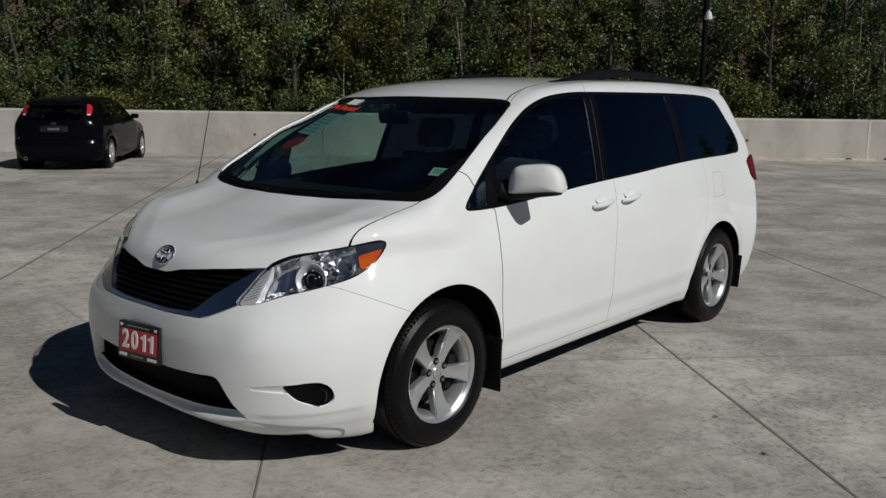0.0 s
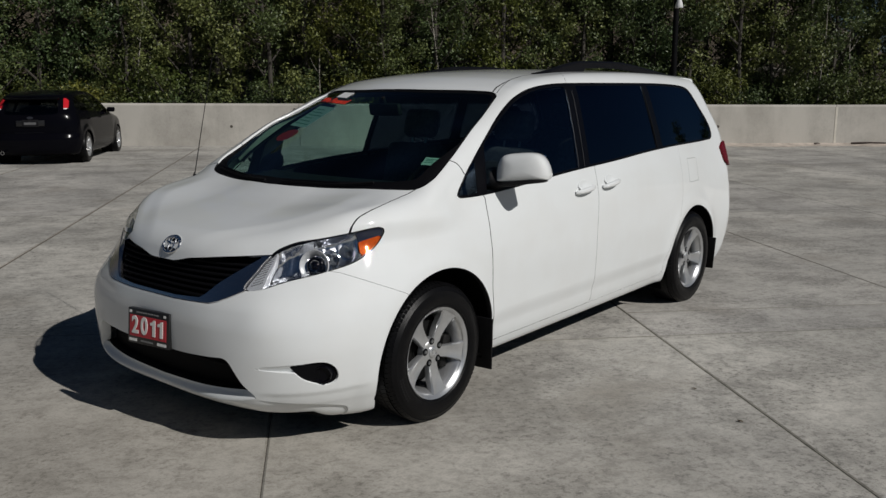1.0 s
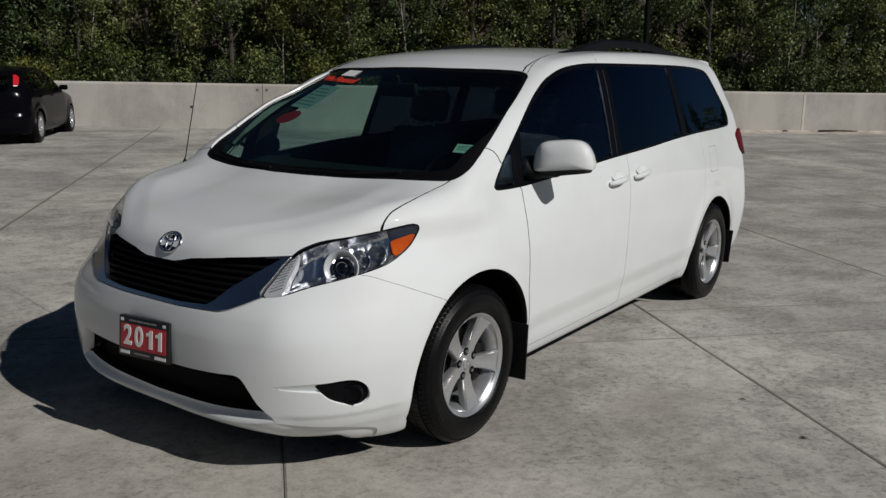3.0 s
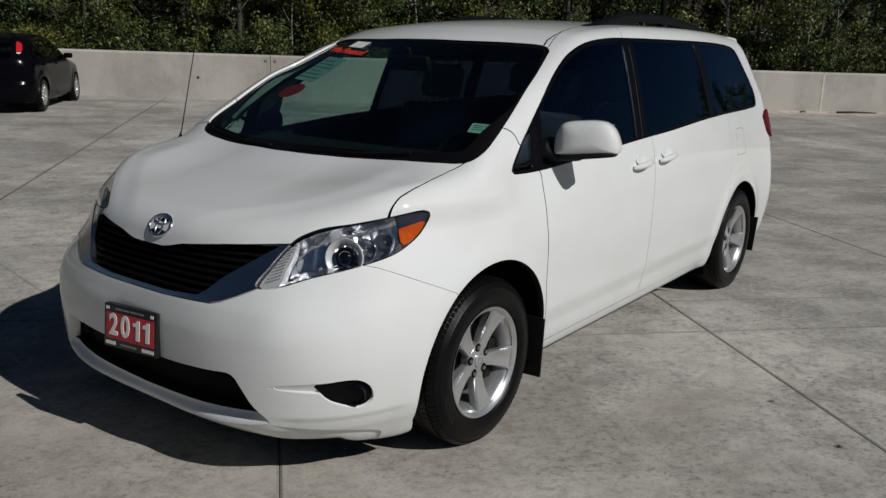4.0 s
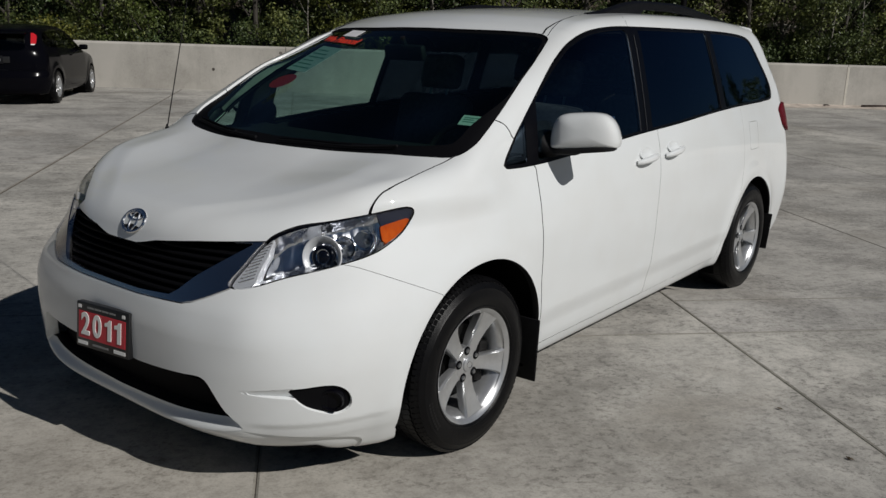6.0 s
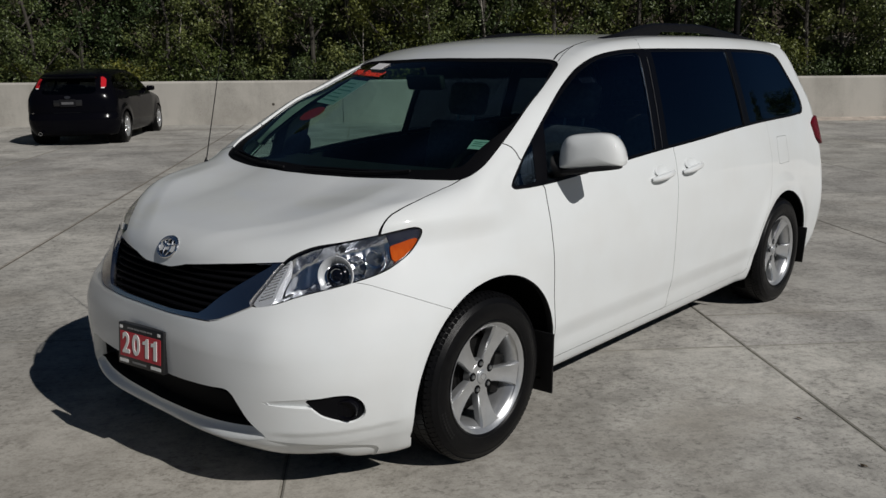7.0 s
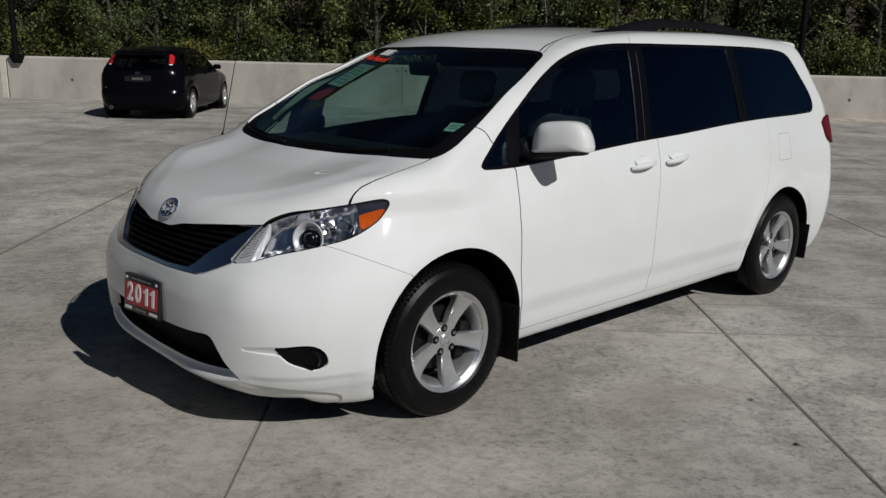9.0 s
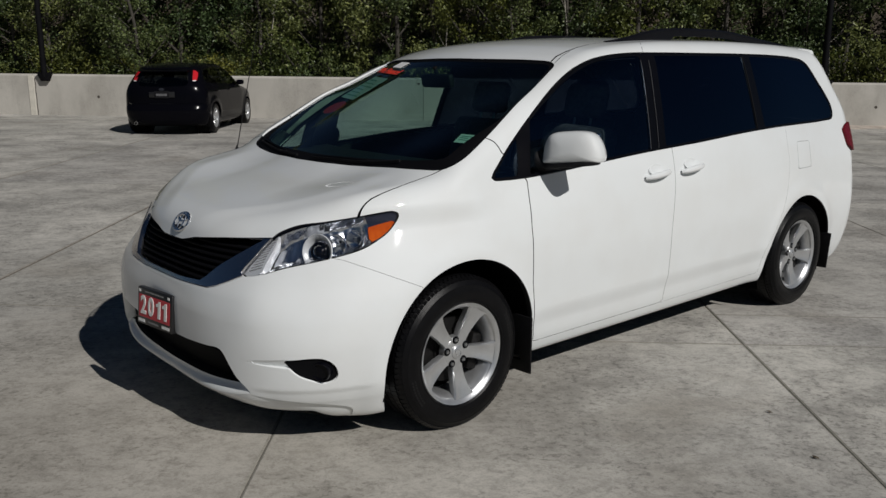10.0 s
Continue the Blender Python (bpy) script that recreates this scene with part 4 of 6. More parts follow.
def oval(bm, a, b, r, m, seg=40):
    rings = []
    for i in range(seg):
        t = 2 * math.pi * i / seg
        c = Vector((a * math.cos(t), b * math.sin(t), 0))
        o = Vector((b * math.cos(t), a * math.sin(t), 0)).normalized()
        rings.append([bm.verts.new(m @ (c + o * r * math.cos(w) + Vector((0, 0, 1)) * r * 0.8 * math.sin(w))) for w in (0, 1.05, 2.1, 3.14, 4.2, 5.2)])
    for i in range(seg):
        u, v = rings[i], rings[(i + 1) % seg]
        for k in range(6):
            bm.faces.new((u[k], v[k], v[(k + 1) % 6], u[(k + 1) % 6]))


for name, a, b, r, shift in (("emblem_ring", 0.064, 0.044, 0.006, 0), ("emblem_bar", 0.020, 0.040, 0.0045, 0), ("emblem_bar", 0.043, 0.016, 0.0045, 0.020)):
    bm = bmesh.new()
    oval(bm, a, b, r, em @ Matrix.Translation((0, shift, 0.003)))
    bmesh.ops.recalc_face_normals(bm, faces=bm.faces)
    part(name, bm, EMBLEM_CHROME, emblem)
bm = bmesh.new()
lathe(bm, [(0.064, -0.004), (0.062, 0.001), (0.0, 0.003)], em @ Matrix.Diagonal((1, 0.69, 1, 1)), 40)
part("emblem_backing", bm, TRIM_GREY, emblem)

# wheel wells
for cy, cz, r in ARCHES:
    for sgn in (1, -1):
        bm = bmesh.new()
        prev = None
        for k in range(25):
            t = -0.35 + (math.pi + 0.7) * k / 24
            y, z = cy + (r + 0.004) * math.cos(t), cz + (r + 0.004) * math.sin(t)
            ring = [bm.verts.new((MID + x, y, z)) for x in (1.0, 0.58)]
            mid = bm.verts.new((MID + 0.575, cy, cz))
            if prev:
                bm.faces.new((prev[0], ring[0], ring[1], prev[1]))
                bm.faces.new((prev[1], ring[1], mid))
            prev = ring
        bmesh.ops.remove_doubles(bm, verts=bm.verts, dist=0.0005)
        # clip what would stand out of the skin
        for v in bm.verts:
            if v.co.x > MID + 0.6:
                lim = cast(np.array([[MID, v.co.y, max(v.co.z, 0.24)]]), np.array([[1.0, 0, 0]]))[0, 0] - 0.012
                v.co.x = min(v.co.x, lim)
        van_part("wheel_well", both(bm, sgn), DARK_LINER, "dark wheel well liner")


# ---- wheels ----
def build_wheel():
    w = new("wheel")
    m = Matrix.Rotation(radians(90), 4, "Y")
    bm = bmesh.new()
    prof = [(0.222, -0.095), (0.232, -0.108), (0.262, -0.117), (0.300, -0.114), (0.330, -0.102), (0.344, -0.088), (0.349, -0.05), (0.350, 0.0),
            (0.349, 0.05), (0.344, 0.088), (0.330, 0.102), (0.316, 0.108), (0.312, 0.112), (0.300, 0.1135), (0.290, 0.117), (0.262, 0.1175), (0.246, 0.112),
            (0.241, 0.114), (0.232, 0.108), (0.222, 0.095)]
    lathe(bm, prof, m, 72, close=True)
    tyre = part("tyre", bm, RUBBER, w, "black tyre")
    # tread: narrow shoulder blocks and ribs
    bm = bmesh.new()
    for i in range(88):
        a = 2 * math.pi * i / 88
        for side in (1, -1):
            vs = box(bm, (-0.015, -0.0098, -0.006), (0.015, 0.0098, 0.0006))
            t = Matrix.Rotation(a + side * 0.02, 4, "X") @ Matrix.Translation((side * 0.088, 0, 0.3428)) @ Matrix.Rotation(side * 0.52, 4, "Y") @ Matrix.Rotation(0.12, 4, "Z")
            bmesh.ops.transform(bm, matrix=t, verts=vs)
        for x in (-0.045, 0.0, 0.045):
            vs = box(bm, (-0.018, -0.0105, -0.004), (0.018, 0.0105, 0.0035))
            bmesh.ops.transform(bm, matrix=Matrix.Rotation(a, 4, "X") @ Matrix.Translation((x, 0, 0.3475)) @ Matrix.Rotation(0.3, 4, "Z"), verts=vs)
    part("tread", bm, RUBBER, tyre, "blocky tread", smooth=False)
    # raised bars where the maker's marks stand on the sidewall
    for start, count, pitch, r0, r1 in ((0.55, 7, 0.062, 0.279, 0.297), (3.55, 9, 0.052, 0.277, 0.299), (2.3, 5, 0.035, 0.268, 0.275)):
        for i in range(count):
            bm = bmesh.new()
            for r, x in ((r0, 0.1165), (r1, 0.1150)):
                for da in (0, pitch * 0.62):
                    bm.verts.new((x + 0.0011, r * math.sin(start + i * pitch + da), r * math.cos(start + i * pitch + da)))
                    bm.verts.new((x - 0.003, r * math.sin(start + i * pitch + da), r * math.cos(start + i * pitch + da)))
            bmesh.ops.convex_hull(bm, input=bm.verts)
            part("sidewall_mark", bm, RUBBER_SHINE, tyre, smooth=False)
    bm = bmesh.new()
    lathe(bm, [(0.205, -0.09), (0.232, -0.096), (0.232, -0.088), (0.196, -0.07), (0.190, 0.04), (0.206, 0.078), (0.214, 0.088), (0.224, 0.095), (0.240, 0.099),
               (0.240, 0.106), (0.233, 0.108), (0.222, 0.103), (0.213, 0.094)], m, 72)
    part("rim", bm, ALLOY, w, "silver alloy rim")
    for i in range(5):
        bm = bmesh.new()
        rows = []
        for r, half, face, deep in ((0.035, 0.026, 0.066, 0.03), (0.060, 0.030, 0.068, 0.034), (0.085, 0.030, 0.068, 0.038), (0.115, 0.033, 0.072, 0.042),
                                    (0.150, 0.038, 0.080, 0.044), (0.180, 0.044, 0.088, 0.044), (0.202, 0.053, 0.095, 0.040), (0.214, 0.064, 0.099, 0.034), (0.222, 0.078, 0.102, 0.026)):
            dip = 0.0055 if r > 0.1 else 0.0015
            rows.append([bm.verts.new(v) for v in ((face - deep, -half * 0.86, r), (face - 0.010, -half, r), (face - 0.001, -half * 0.86, r), (face - dip, -half * 0.45, r), (face - dip * 1.3, 0, r),
                                                   (face - dip, half * 0.45, r), (face - 0.001, half * 0.86, r), (face - 0.010, half, r), (face - deep, half * 0.86, r))])
        for a, b in zip(rows, rows[1:]):
            for k in range(8):
                bm.faces.new((a[k], a[k + 1], b[k + 1], b[k]))
            bm.faces.new((a[8], a[0], b[0], b[8]))
        bm.faces.new(rows[0][::-1]); bm.faces.new(rows[-1])
        bmesh.ops.recalc_face_normals(bm, faces=bm.faces)
        bmesh.ops.transform(bm, matrix=Matrix.Rotation(2 * math.pi * i / 5, 4, "X"), verts=bm.verts)
        part("spoke", bm, ALLOY, w)
    for i in range(5):
        a = 2 * math.pi * (i + 0.5) / 5
        # a flat black disc puts the shade of each nut's recess into colour
        bm = bmesh.new()
        lathe(bm, [(0.0185, 0.0), (0.0180, 0.0014), (0.0, 0.0014)], Matrix.Translation((0.0680, 0.057 * math.sin(a), 0.057 * math.cos(a))) @ m, 16)
        part("lug_shade", bm, GRILLE_BLACK, w, "flat dark disc for the recess's shade round the nut")
        bm = bmesh.new()
        lathe(bm, [(0.0098, -0.012), (0.0098, 0.011), (0.0075, 0.015), (0.0, 0.0155)], Matrix.Translation((0.060, 0.057 * math.sin(a), 0.057 * math.cos(a))) @ m, 6)
        part("lug_nut", bm, SATIN, w)
    bm = bmesh.new()
    lathe(bm, [(0.072, 0.03), (0.072, 0.062), (0.066, 0.067), (0.031, 0.069), (0.030, 0.074), (0.026, 0.077), (0.0, 0.078)], m, 40)
    part("hub", bm, ALLOY, w)
    bm = bmesh.new()
    oval(bm, 0.017, 0.012, 0.0018, Matrix.Translation((0.078, 0, 0)) @ m @ Matrix.Rotation(radians(90), 4, "Z"), 24)
    part("cap_ring", bm, CHROME, w)
    bm = bmesh.new()
    lathe(bm, [(0.0, 0.012), (0.08, 0.012), (0.085, 0.004), (0.150, 0.004), (0.152, -0.02), (0.08, -0.02)], m, 48)
    part("brake_disc", bm, CAST_IRON, w)
    bm = bmesh.new()
    vs = box(bm, (-0.045, -0.085, -0.03), (0.035, 0.085, 0.03), bevel=0.012)
    bmesh.ops.transform(bm, matrix=Matrix.Rotation(radians(-75), 4, "X") @ Matrix.Translation((0.0, 0, 0.145)), verts=bm.verts)
    part("brake_caliper", bm, CAST_IRON, w)
    bm = bmesh.new()
    lathe(bm, [(0.0, -0.05), (0.195, -0.05)], m, 40)
    part("brake_shield", bm, DARK_LINER, w)
    return w


wheel = build_wheel()
wheel_turn = (-0.52, -0.52, -0.35, 0.5)
for k, (sgn, y) in enumerate(((1, 0.014), (1, 3.02), (-1, 0.014), (-1, 3.02))):
    m = Matrix.Translation((0.853 if sgn > 0 else 2 * MID - 0.853, y, 0.340)) @ Matrix.Rotation(0 if sgn > 0 else math.pi, 4, "Z") @ Matrix.Rotation(wheel_turn[k], 4, "X")
    ob = wheel if k == 0 else copy_thing(wheel, m)
    ob.parent = van
    ob.matrix_parent_inverse = Matrix.Translation((-MID, -1.5, 0))
    ob.matrix_basis = m
    tagged(ob, "five-spoke silver alloy wheel with black tyre")

# mud flaps
for y, lift, out in ((0.425, 0.0, 0.990), (3.455, 0.035, 0.980)):
    for sgn in (1, -1):
        bm = bmesh.new()
        for v in box(bm, (0.66, y - 0.006, 0.130 + lift), (out, y + 0.006, 0.43), bevel=0.005):
            t = max(0, (0.43 - v.co.z) / 0.29)
            v.co.y += 0.020 * t ** 1.5
            if v.co.z < 0.2 and v.co.x > out - 0.01:
                v.co.x -= 0.022
                v.co.z += 0.010
        van_part("mud_flap", both(bm, sgn), BLACK_PLASTIC, "black mud flap")

# door mirrors
for sgn in (1, -1):
    mir = new("door_mirror")
    mir.parent = van
    keep_origin(mir)
    tagged(mir, "white door mirror on a black foot")
    # housing: a domed shell over a flat foot, seen from the front as a round-shouldered arch
    arch = [(-0.150, -0.066), (-0.152, -0.040), (-0.146, 0.005), (-0.132, 0.046), (-0.112, 0.072), (-0.078, 0.083), (-0.020, 0.085), (0.045, 0.083),
            (0.092, 0.072), (0.124, 0.044), (0.143, 0.004), (0.150, -0.034), (0.148, -0.054), (0.134, -0.068), (0.05, -0.074), (-0.06, -0.074)]
    edge = []
    for i in range(len(arch)):
        a0, a1, a2, a3 = (Vector(arch[(i + k) % len(arch)]) for k in (-1, 0, 1, 2))
        for t in (0.0, 0.25, 0.5, 0.75):
            edge.append(0.5 * ((2 * a1) + (a2 - a0) * t + (2 * a0 - 5 * a1 + 4 * a2 - a3) * t * t + (3 * a1 - a0 - 3 * a2 + a3) * t ** 3))
    m = Matrix.Translation((1.038, 0.625, 1.209)) @ Matrix.Rotation(radians(13), 4, "Z") @ Matrix.Rotation(radians(-5), 4, "Y")
    bm = bmesh.new()
    rings = []
    for k in range(17):
        if k < 3:
            size, depth = (0.93, 0.975, 1.0)[k], (0.052, 0.046, 0.020)[k]
        else:
            w = (k - 2) / 12
            size, depth = (1 - w ** 2.7) ** (1 / 2.7), -0.088 * w
        if k >= 14:
            size, depth = (0.30, 0.15, 0.03)[k - 14], (-0.0872, -0.0878, -0.088)[k - 14]
        rings.append([bm.verts.new((e.x * size * 0.96, depth * (1 - 0.9 * (e.x * size + 0.15) * (depth < 0)) + 0.012 * e.y / 0.08 * size * max(0, -depth) / 0.088, e.y * size * 0.97)) for e in edge])
    for r0, r1 in zip(rings, rings[1:]):
        for i in range(len(edge)):
            j = (i + 1) % len(edge)
            bm.faces.new((r0[i], r0[j], r1[j], r1[i]))
    bm.faces.new(rings[-1])
    bm.faces.new(rings[0][::-1])
    bmesh.ops.recalc_face_normals(bm, faces=bm.faces)
    bmesh.ops.transform(bm, matrix=m, verts=bm.verts)
    part("mirror_housing", both(bm, sgn), PAINT, mir, sharp=60)
    bm = bmesh.new()
    box(bm, (-0.115, 0.050, -0.058), (0.110, 0.0565, 0.062), m, 0.003)
    part("mirror_glass", both(bm, sgn), CHROME, mir, "mirror glass")
    # black tray under the whole housing
    bm = bmesh.new()
    rows = []
    for size, z in ((0.90, -0.056), (1.0, -0.064), (1.0, -0.073), (0.95, -0.078), (0.70, -0.080)):
        row = []
        for a in np.linspace(0, 2 * math.pi, 40, endpoint=False):
            u, v = math.copysign(abs(math.cos(a)) ** 0.55, math.cos(a)), math.copysign(abs(math.sin(a)) ** 0.7, math.sin(a))
            row.append(bm.verts.new((-0.004 + 0.137 * u * size, -0.020 + 0.004 * u + (0.056 - 0.008 * u) * v * size, z + 0.004 * u)))
        rows.append(row)
    for r0, r1 in zip(rows, rows[1:]):
        for i in range(40):
            bm.faces.new((r0[i], r0[(i + 1) % 40], r1[(i + 1) % 40], r1[i]))
    bm.faces.new(rows[0][::-1])
    bm.faces.new(rows[-1])
    bmesh.ops.recalc_face_normals(bm, faces=bm.faces)
    bmesh.ops.transform(bm, matrix=m, verts=bm.verts)
    part("mirror_tray", both(bm, sgn), BLACK_PLASTIC, mir, "black tray under the housing")
    # black foot: a pod on the door that reaches out to the tray
    bm = bmesh.new()
    prev = None
    for k in range(11):
        t = k / 10
        c = Vector((0.860 + 0.150 * t, 0.585 + 0.022 * t, 1.150 - 0.022 * ramp(0.0, 0.45, t) + 0.008 * t))
        ry, rz = 0.078 - 0.022 * t ** 1.3, 0.060 - 0.038 * ramp(0.10, 0.55, t)
        ring = [bm.verts.new(c + Vector((0, ry * math.copysign(abs(math.cos(a)) ** 0.7, math.cos(a)), rz * math.copysign(abs(math.sin(a)) ** 0.8, math.sin(a)))))
                for a in np.linspace(0, 2 * math.pi, 20, endpoint=False)]
        if prev:
            for i in range(20):
                bm.faces.new((prev[i], prev[(i + 1) % 20], ring[(i + 1) % 20], ring[i]))
        else:
            bm.faces.new(ring[::-1])
        prev = ring
    bm.faces.new(prev)
    bmesh.ops.recalc_face_normals(bm, faces=bm.faces)
    part("mirror_foot", both(bm, sgn), BLACK_PLASTIC, mir)

# the pale lining of the far windscreen pillar, sunlit through the glass
bm = bmesh.new()
prev = None
for k in range(12):
    t = k / 11
    y = 0.16 + 0.62 * t
    x = float(np.interp(y, [0.10, 0.20, 0.309, 0.525, 0.851], [0.772, 0.784, 0.789, 0.772, 0.690]))
    w, wn2 = on_skin(x=MID - x, y=y)
    gy = float(np.interp(t, [0, 1], [0.31, 1.10]))
    g, gn = on_skin(y=gy, z=min(float(np.interp(gy, [0.232, 0.367, 0.672, 0.941, 1.2], [1.098, 1.23, 1.434, 1.571, 1.63])), 1.62))
    g = Vector((2 * MID - g.x, g.y, g.z))
    inner, outer = w - wn2 * 0.022, g + Vector((0.030, 0, -0.004))
    ring = [bm.verts.new(q) for q in (inner, inner.lerp(outer, 0.5) + Vector((0.022, 0.0, -0.012)), outer, outer - Vector((0.008, 0, 0)), inner - Vector((0.008, 0, 0.004)))]
    if prev:
        for i in range(5):
            bm.faces.new((prev[i], prev[(i + 1) % 5], ring[(i + 1) % 5], ring[i]))
    else:
        bm.faces.new(ring[::-1])
    prev = ring
bm.faces.new(prev)
bmesh.ops.recalc_face_normals(bm, faces=bm.faces)
van_part("pillar_lining", bm, PILLAR_PALE, "pale grey windscreen pillar lining")

# the dark trim of the far windscreen pillar, inside the cabin
bm = bmesh.new()
prev = None
for (ya, za), (yb, zb) in zip(((0.47, 1.08), (0.47, 1.15), (0.495, 1.26), (0.57, 1.35), (0.70, 1.43), (0.92, 1.53)), ((0.64, 1.08), (0.64, 1.15), (0.65, 1.29), (0.79, 1.37), (0.90, 1.42), (1.10, 1.51))):
    ends = [Vector((2 * MID - on_skin(y=y, z=z)[0].x + 0.035, y, z)) for y, z in ((ya, za), (yb, zb))]
    ring = [bm.verts.new(p) for p in (ends[0], (ends[0] + ends[1]) / 2 + Vector((0.03, 0, 0)), ends[1], ends[1] - Vector((0.012, 0, 0)), ends[0] - Vector((0.012, 0, 0)))]
    if prev:
        for i in range(5):
            bm.faces.new((prev[i], prev[(i + 1) % 5], ring[(i + 1) % 5], ring[i]))
    else:
        bm.faces.new(ring[::-1])
    prev = ring
bm.faces.new(prev)
bmesh.ops.recalc_face_normals(bm, faces=bm.faces)
van_part("pillar_trim", bm, TRIM_GREY, "dark cabin pillar trim")

# roof rails: a flattened bar on two long feet
for sgn in (1, -1):
    bm = bmesh.new()
    prev = None
    for k in range(41):
        t = k / 40
        y = (1.42 if sgn > 0 else 1.62) + (2.10 if sgn > 0 else 1.90) * t
        p, nn = on_skin(x=MID + 0.600 - 0.03 * t, y=y)
        rise = ramp(0.0, 0.29, t) * ramp(1.0, 0.48, t)
        top = 0.006 + (0.063 if sgn > 0 else 0.050) * rise
        low = -0.01 if t < 0.28 or t > 0.76 else max(top - 0.048, -0.01)
        wide = 0.024 - 0.006 * rise
        ring = [bm.verts.new(p + Vector((dx, 0, dz))) for dx, dz in ((wide, low), (wide, max(top - 0.012, low)), (wide * 0.5, top), (-wide * 0.5, top), (-wide, max(top - 0.012, low)), (-wide, low))]
        if prev:
            for i in range(6):
                bm.faces.new((prev[i], prev[(i + 1) % 6], ring[(i + 1) % 6], ring[i]))
        else:
            bm.faces.new(ring[::-1])
        prev = ring
    bm.faces.new(prev)
    bmesh.ops.recalc_face_normals(bm, faces=bm.faces)
    van_part("roof_rail", both(bm, sgn), RAIL_BLACK, "black roof rail")

# the rear spoiler: the roof runs on into a crisp lip over the back window
bm = bmesh.new()
prev = None
for k in range(25):
    x = MID + 0.655 * (k / 12 - 1)
    far_out = abs(k / 12 - 1)
    c = on_skin(x=min(max(x, MID - 0.625), MID + 0.625), y=3.38)[0].z + 0.002 + 0.004 * far_out - 0.012 * (far_out > 0.97)
    e = 3.80 - 0.11 * far_out ** 2.5
    ring = [bm.verts.new((x, y, z)) for y, z in ((3.34, c - 0.004), (e - 0.14, c - 0.009), (e - 0.03, c - 0.016), (e - 0.006, c - 0.024), (e + 0.004, c - 0.037), (e + 0.045, c - 0.10), (3.55, c - 0.10))]
    if prev:
        for i in range(7):
            bm.faces.new((prev[i], prev[(i + 1) % 7], ring[(i + 1) % 7], ring[i]))
    else:
        bm.faces.new(ring[::-1])
    prev = ring
bm.faces.new(prev)
bmesh.ops.recalc_face_normals(bm, faces=bm.faces)
van_part("rear_spoiler", bm, PAINT, "white rear spoiler lip")

# dark roof-ditch seams beside the windscreen, and the seams over the middle pillars
for sgn in (1, -1):
    bm = bmesh.new()
    tube(bm, [on_skin(x=x, y=y)[0] for x, y in ((0.632, 0.905), (0.617, 0.958), (0.609, 1.039), (0.600, 1.135), (0.585, 1.25))], [0.004, 0.0042, 0.0034, 0.0022, 0.001], 6)
    van_part("roof_ditch_seam", both(bm, sgn), BLACK_PLASTIC, "black seam beside the roof")
    bm = bmesh.new()
    tube(bm, [on_skin(x=0.650 + 0.105 * t, y=1.60 - 0.107 * t)[0] for t in (0, 0.4, 0.75, 1)], 0.0014, 5)
    van_part("pillar_seam", both(bm, sgn), SEAL_GREY)

# mast aerial on the far fender
p, nn = on_skin(x=-0.853, y=-0.098)
bm = bmesh.new()
lathe(bm, [(0.011, -0.010), (0.010, 0.004), (0.006, 0.010), (0.003, 0.02)], Matrix.Translation(p), 16)
tube(bm, [p, p + Vector((0.009, 0.081, 0.35)), p + Vector((0.017, 0.162, 0.70))], [0.0028, 0.0023, 0.0017], 6)
van_part("antenna", bm, BLACK_PLASTIC, "thin black mast antenna")

# wipers
for x0, x1, bend in ((0.62, 0.02, 0.06), (-0.12, -0.66, 0.05)):
    pts = []
    for t in np.linspace(0, 1, 9):
        x = x0 + (x1 - x0) * t
        y = -0.118 + 0.24 * x * x + bend * 0.6 * math.sin(math.pi * t) * 0.5
        p, nn = on_skin(x=MID + x, y=y)
        pts.append(p + nn * 0.007)
    wip = new("wiper")
    wip.parent = van
    keep_origin(wip)
    bm = bmesh.new()
    tube(bm, pts, [0.006] * 4 + [0.004] * 5, 6)
    part("wiper_arm", bm, BLACK_PLASTIC, wip)
    bm = bmesh.new()
    tube(bm, [q - Vector((0, -0.02, -0.004)) for q in pts[3:]], 0.006, 5)
    part("wiper_blade", bm, RUBBER, wip)
    tagged(wip, "black windshield wiper")

# dealer plate with the model year
plate = new("front_plate")
plate.parent = van
tagged(plate, "black-framed red dealer plate reading 2011")
pm = Matrix.Translation((-0.008, -0.972, 0.520)) @ Matrix.Rotation(radians(8), 4, "Z") @ Matrix.Rotation(radians(84), 4, "X")
keep_origin(plate)
plate.matrix_basis = pm
bm = bmesh.new()
box(bm, (-0.144, -0.085, -0.030), (0.144, 0.085, 0.0), bevel=0.005)
part("plate_frame", bm, PLATE_BLACK, plate)
bm = bmesh.new()
box(bm, (-0.128, -0.050, 0.0), (0.128, 0.052, 0.002), bevel=0.0008, seg=1)
part("plate_panel", bm, PLATE_RED, plate, "red panel")
for digit, x in zip("20", (-0.088, -0.024)):
    letters(digit, 0.104, PRINT_WHITE, plate, Matrix.Translation((x, 0.002, 0.003)) @ Matrix.Diagonal((0.92, 1.10, 1, 1)), "digit", bold=0.0028)
for x in (0.038, 0.090):
    # a one: stem with a stepped flag
    bm = bmesh.new()
    shape = [(0.016, -0.038), (0.016, 0.040), (0.003, 0.040), (-0.004, 0.031), (-0.019, 0.027), (-0.019, 0.014), (-0.003, 0.016), (-0.003, -0.038)]
    low, high = [[bm.verts.new((x + u, v + 0.002, w)) for u, v in shape] for w in (0.002, 0.004)]
    bm.faces.new(high)
    for i in range(8):
        bm.faces.new((low[i], low[(i + 1) % 8], high[(i + 1) % 8], high[i]))
    bmesh.ops.recalc_face_normals(bm, faces=bm.faces)
    part("digit", bm, PRINT_WHITE, plate, smooth=False)
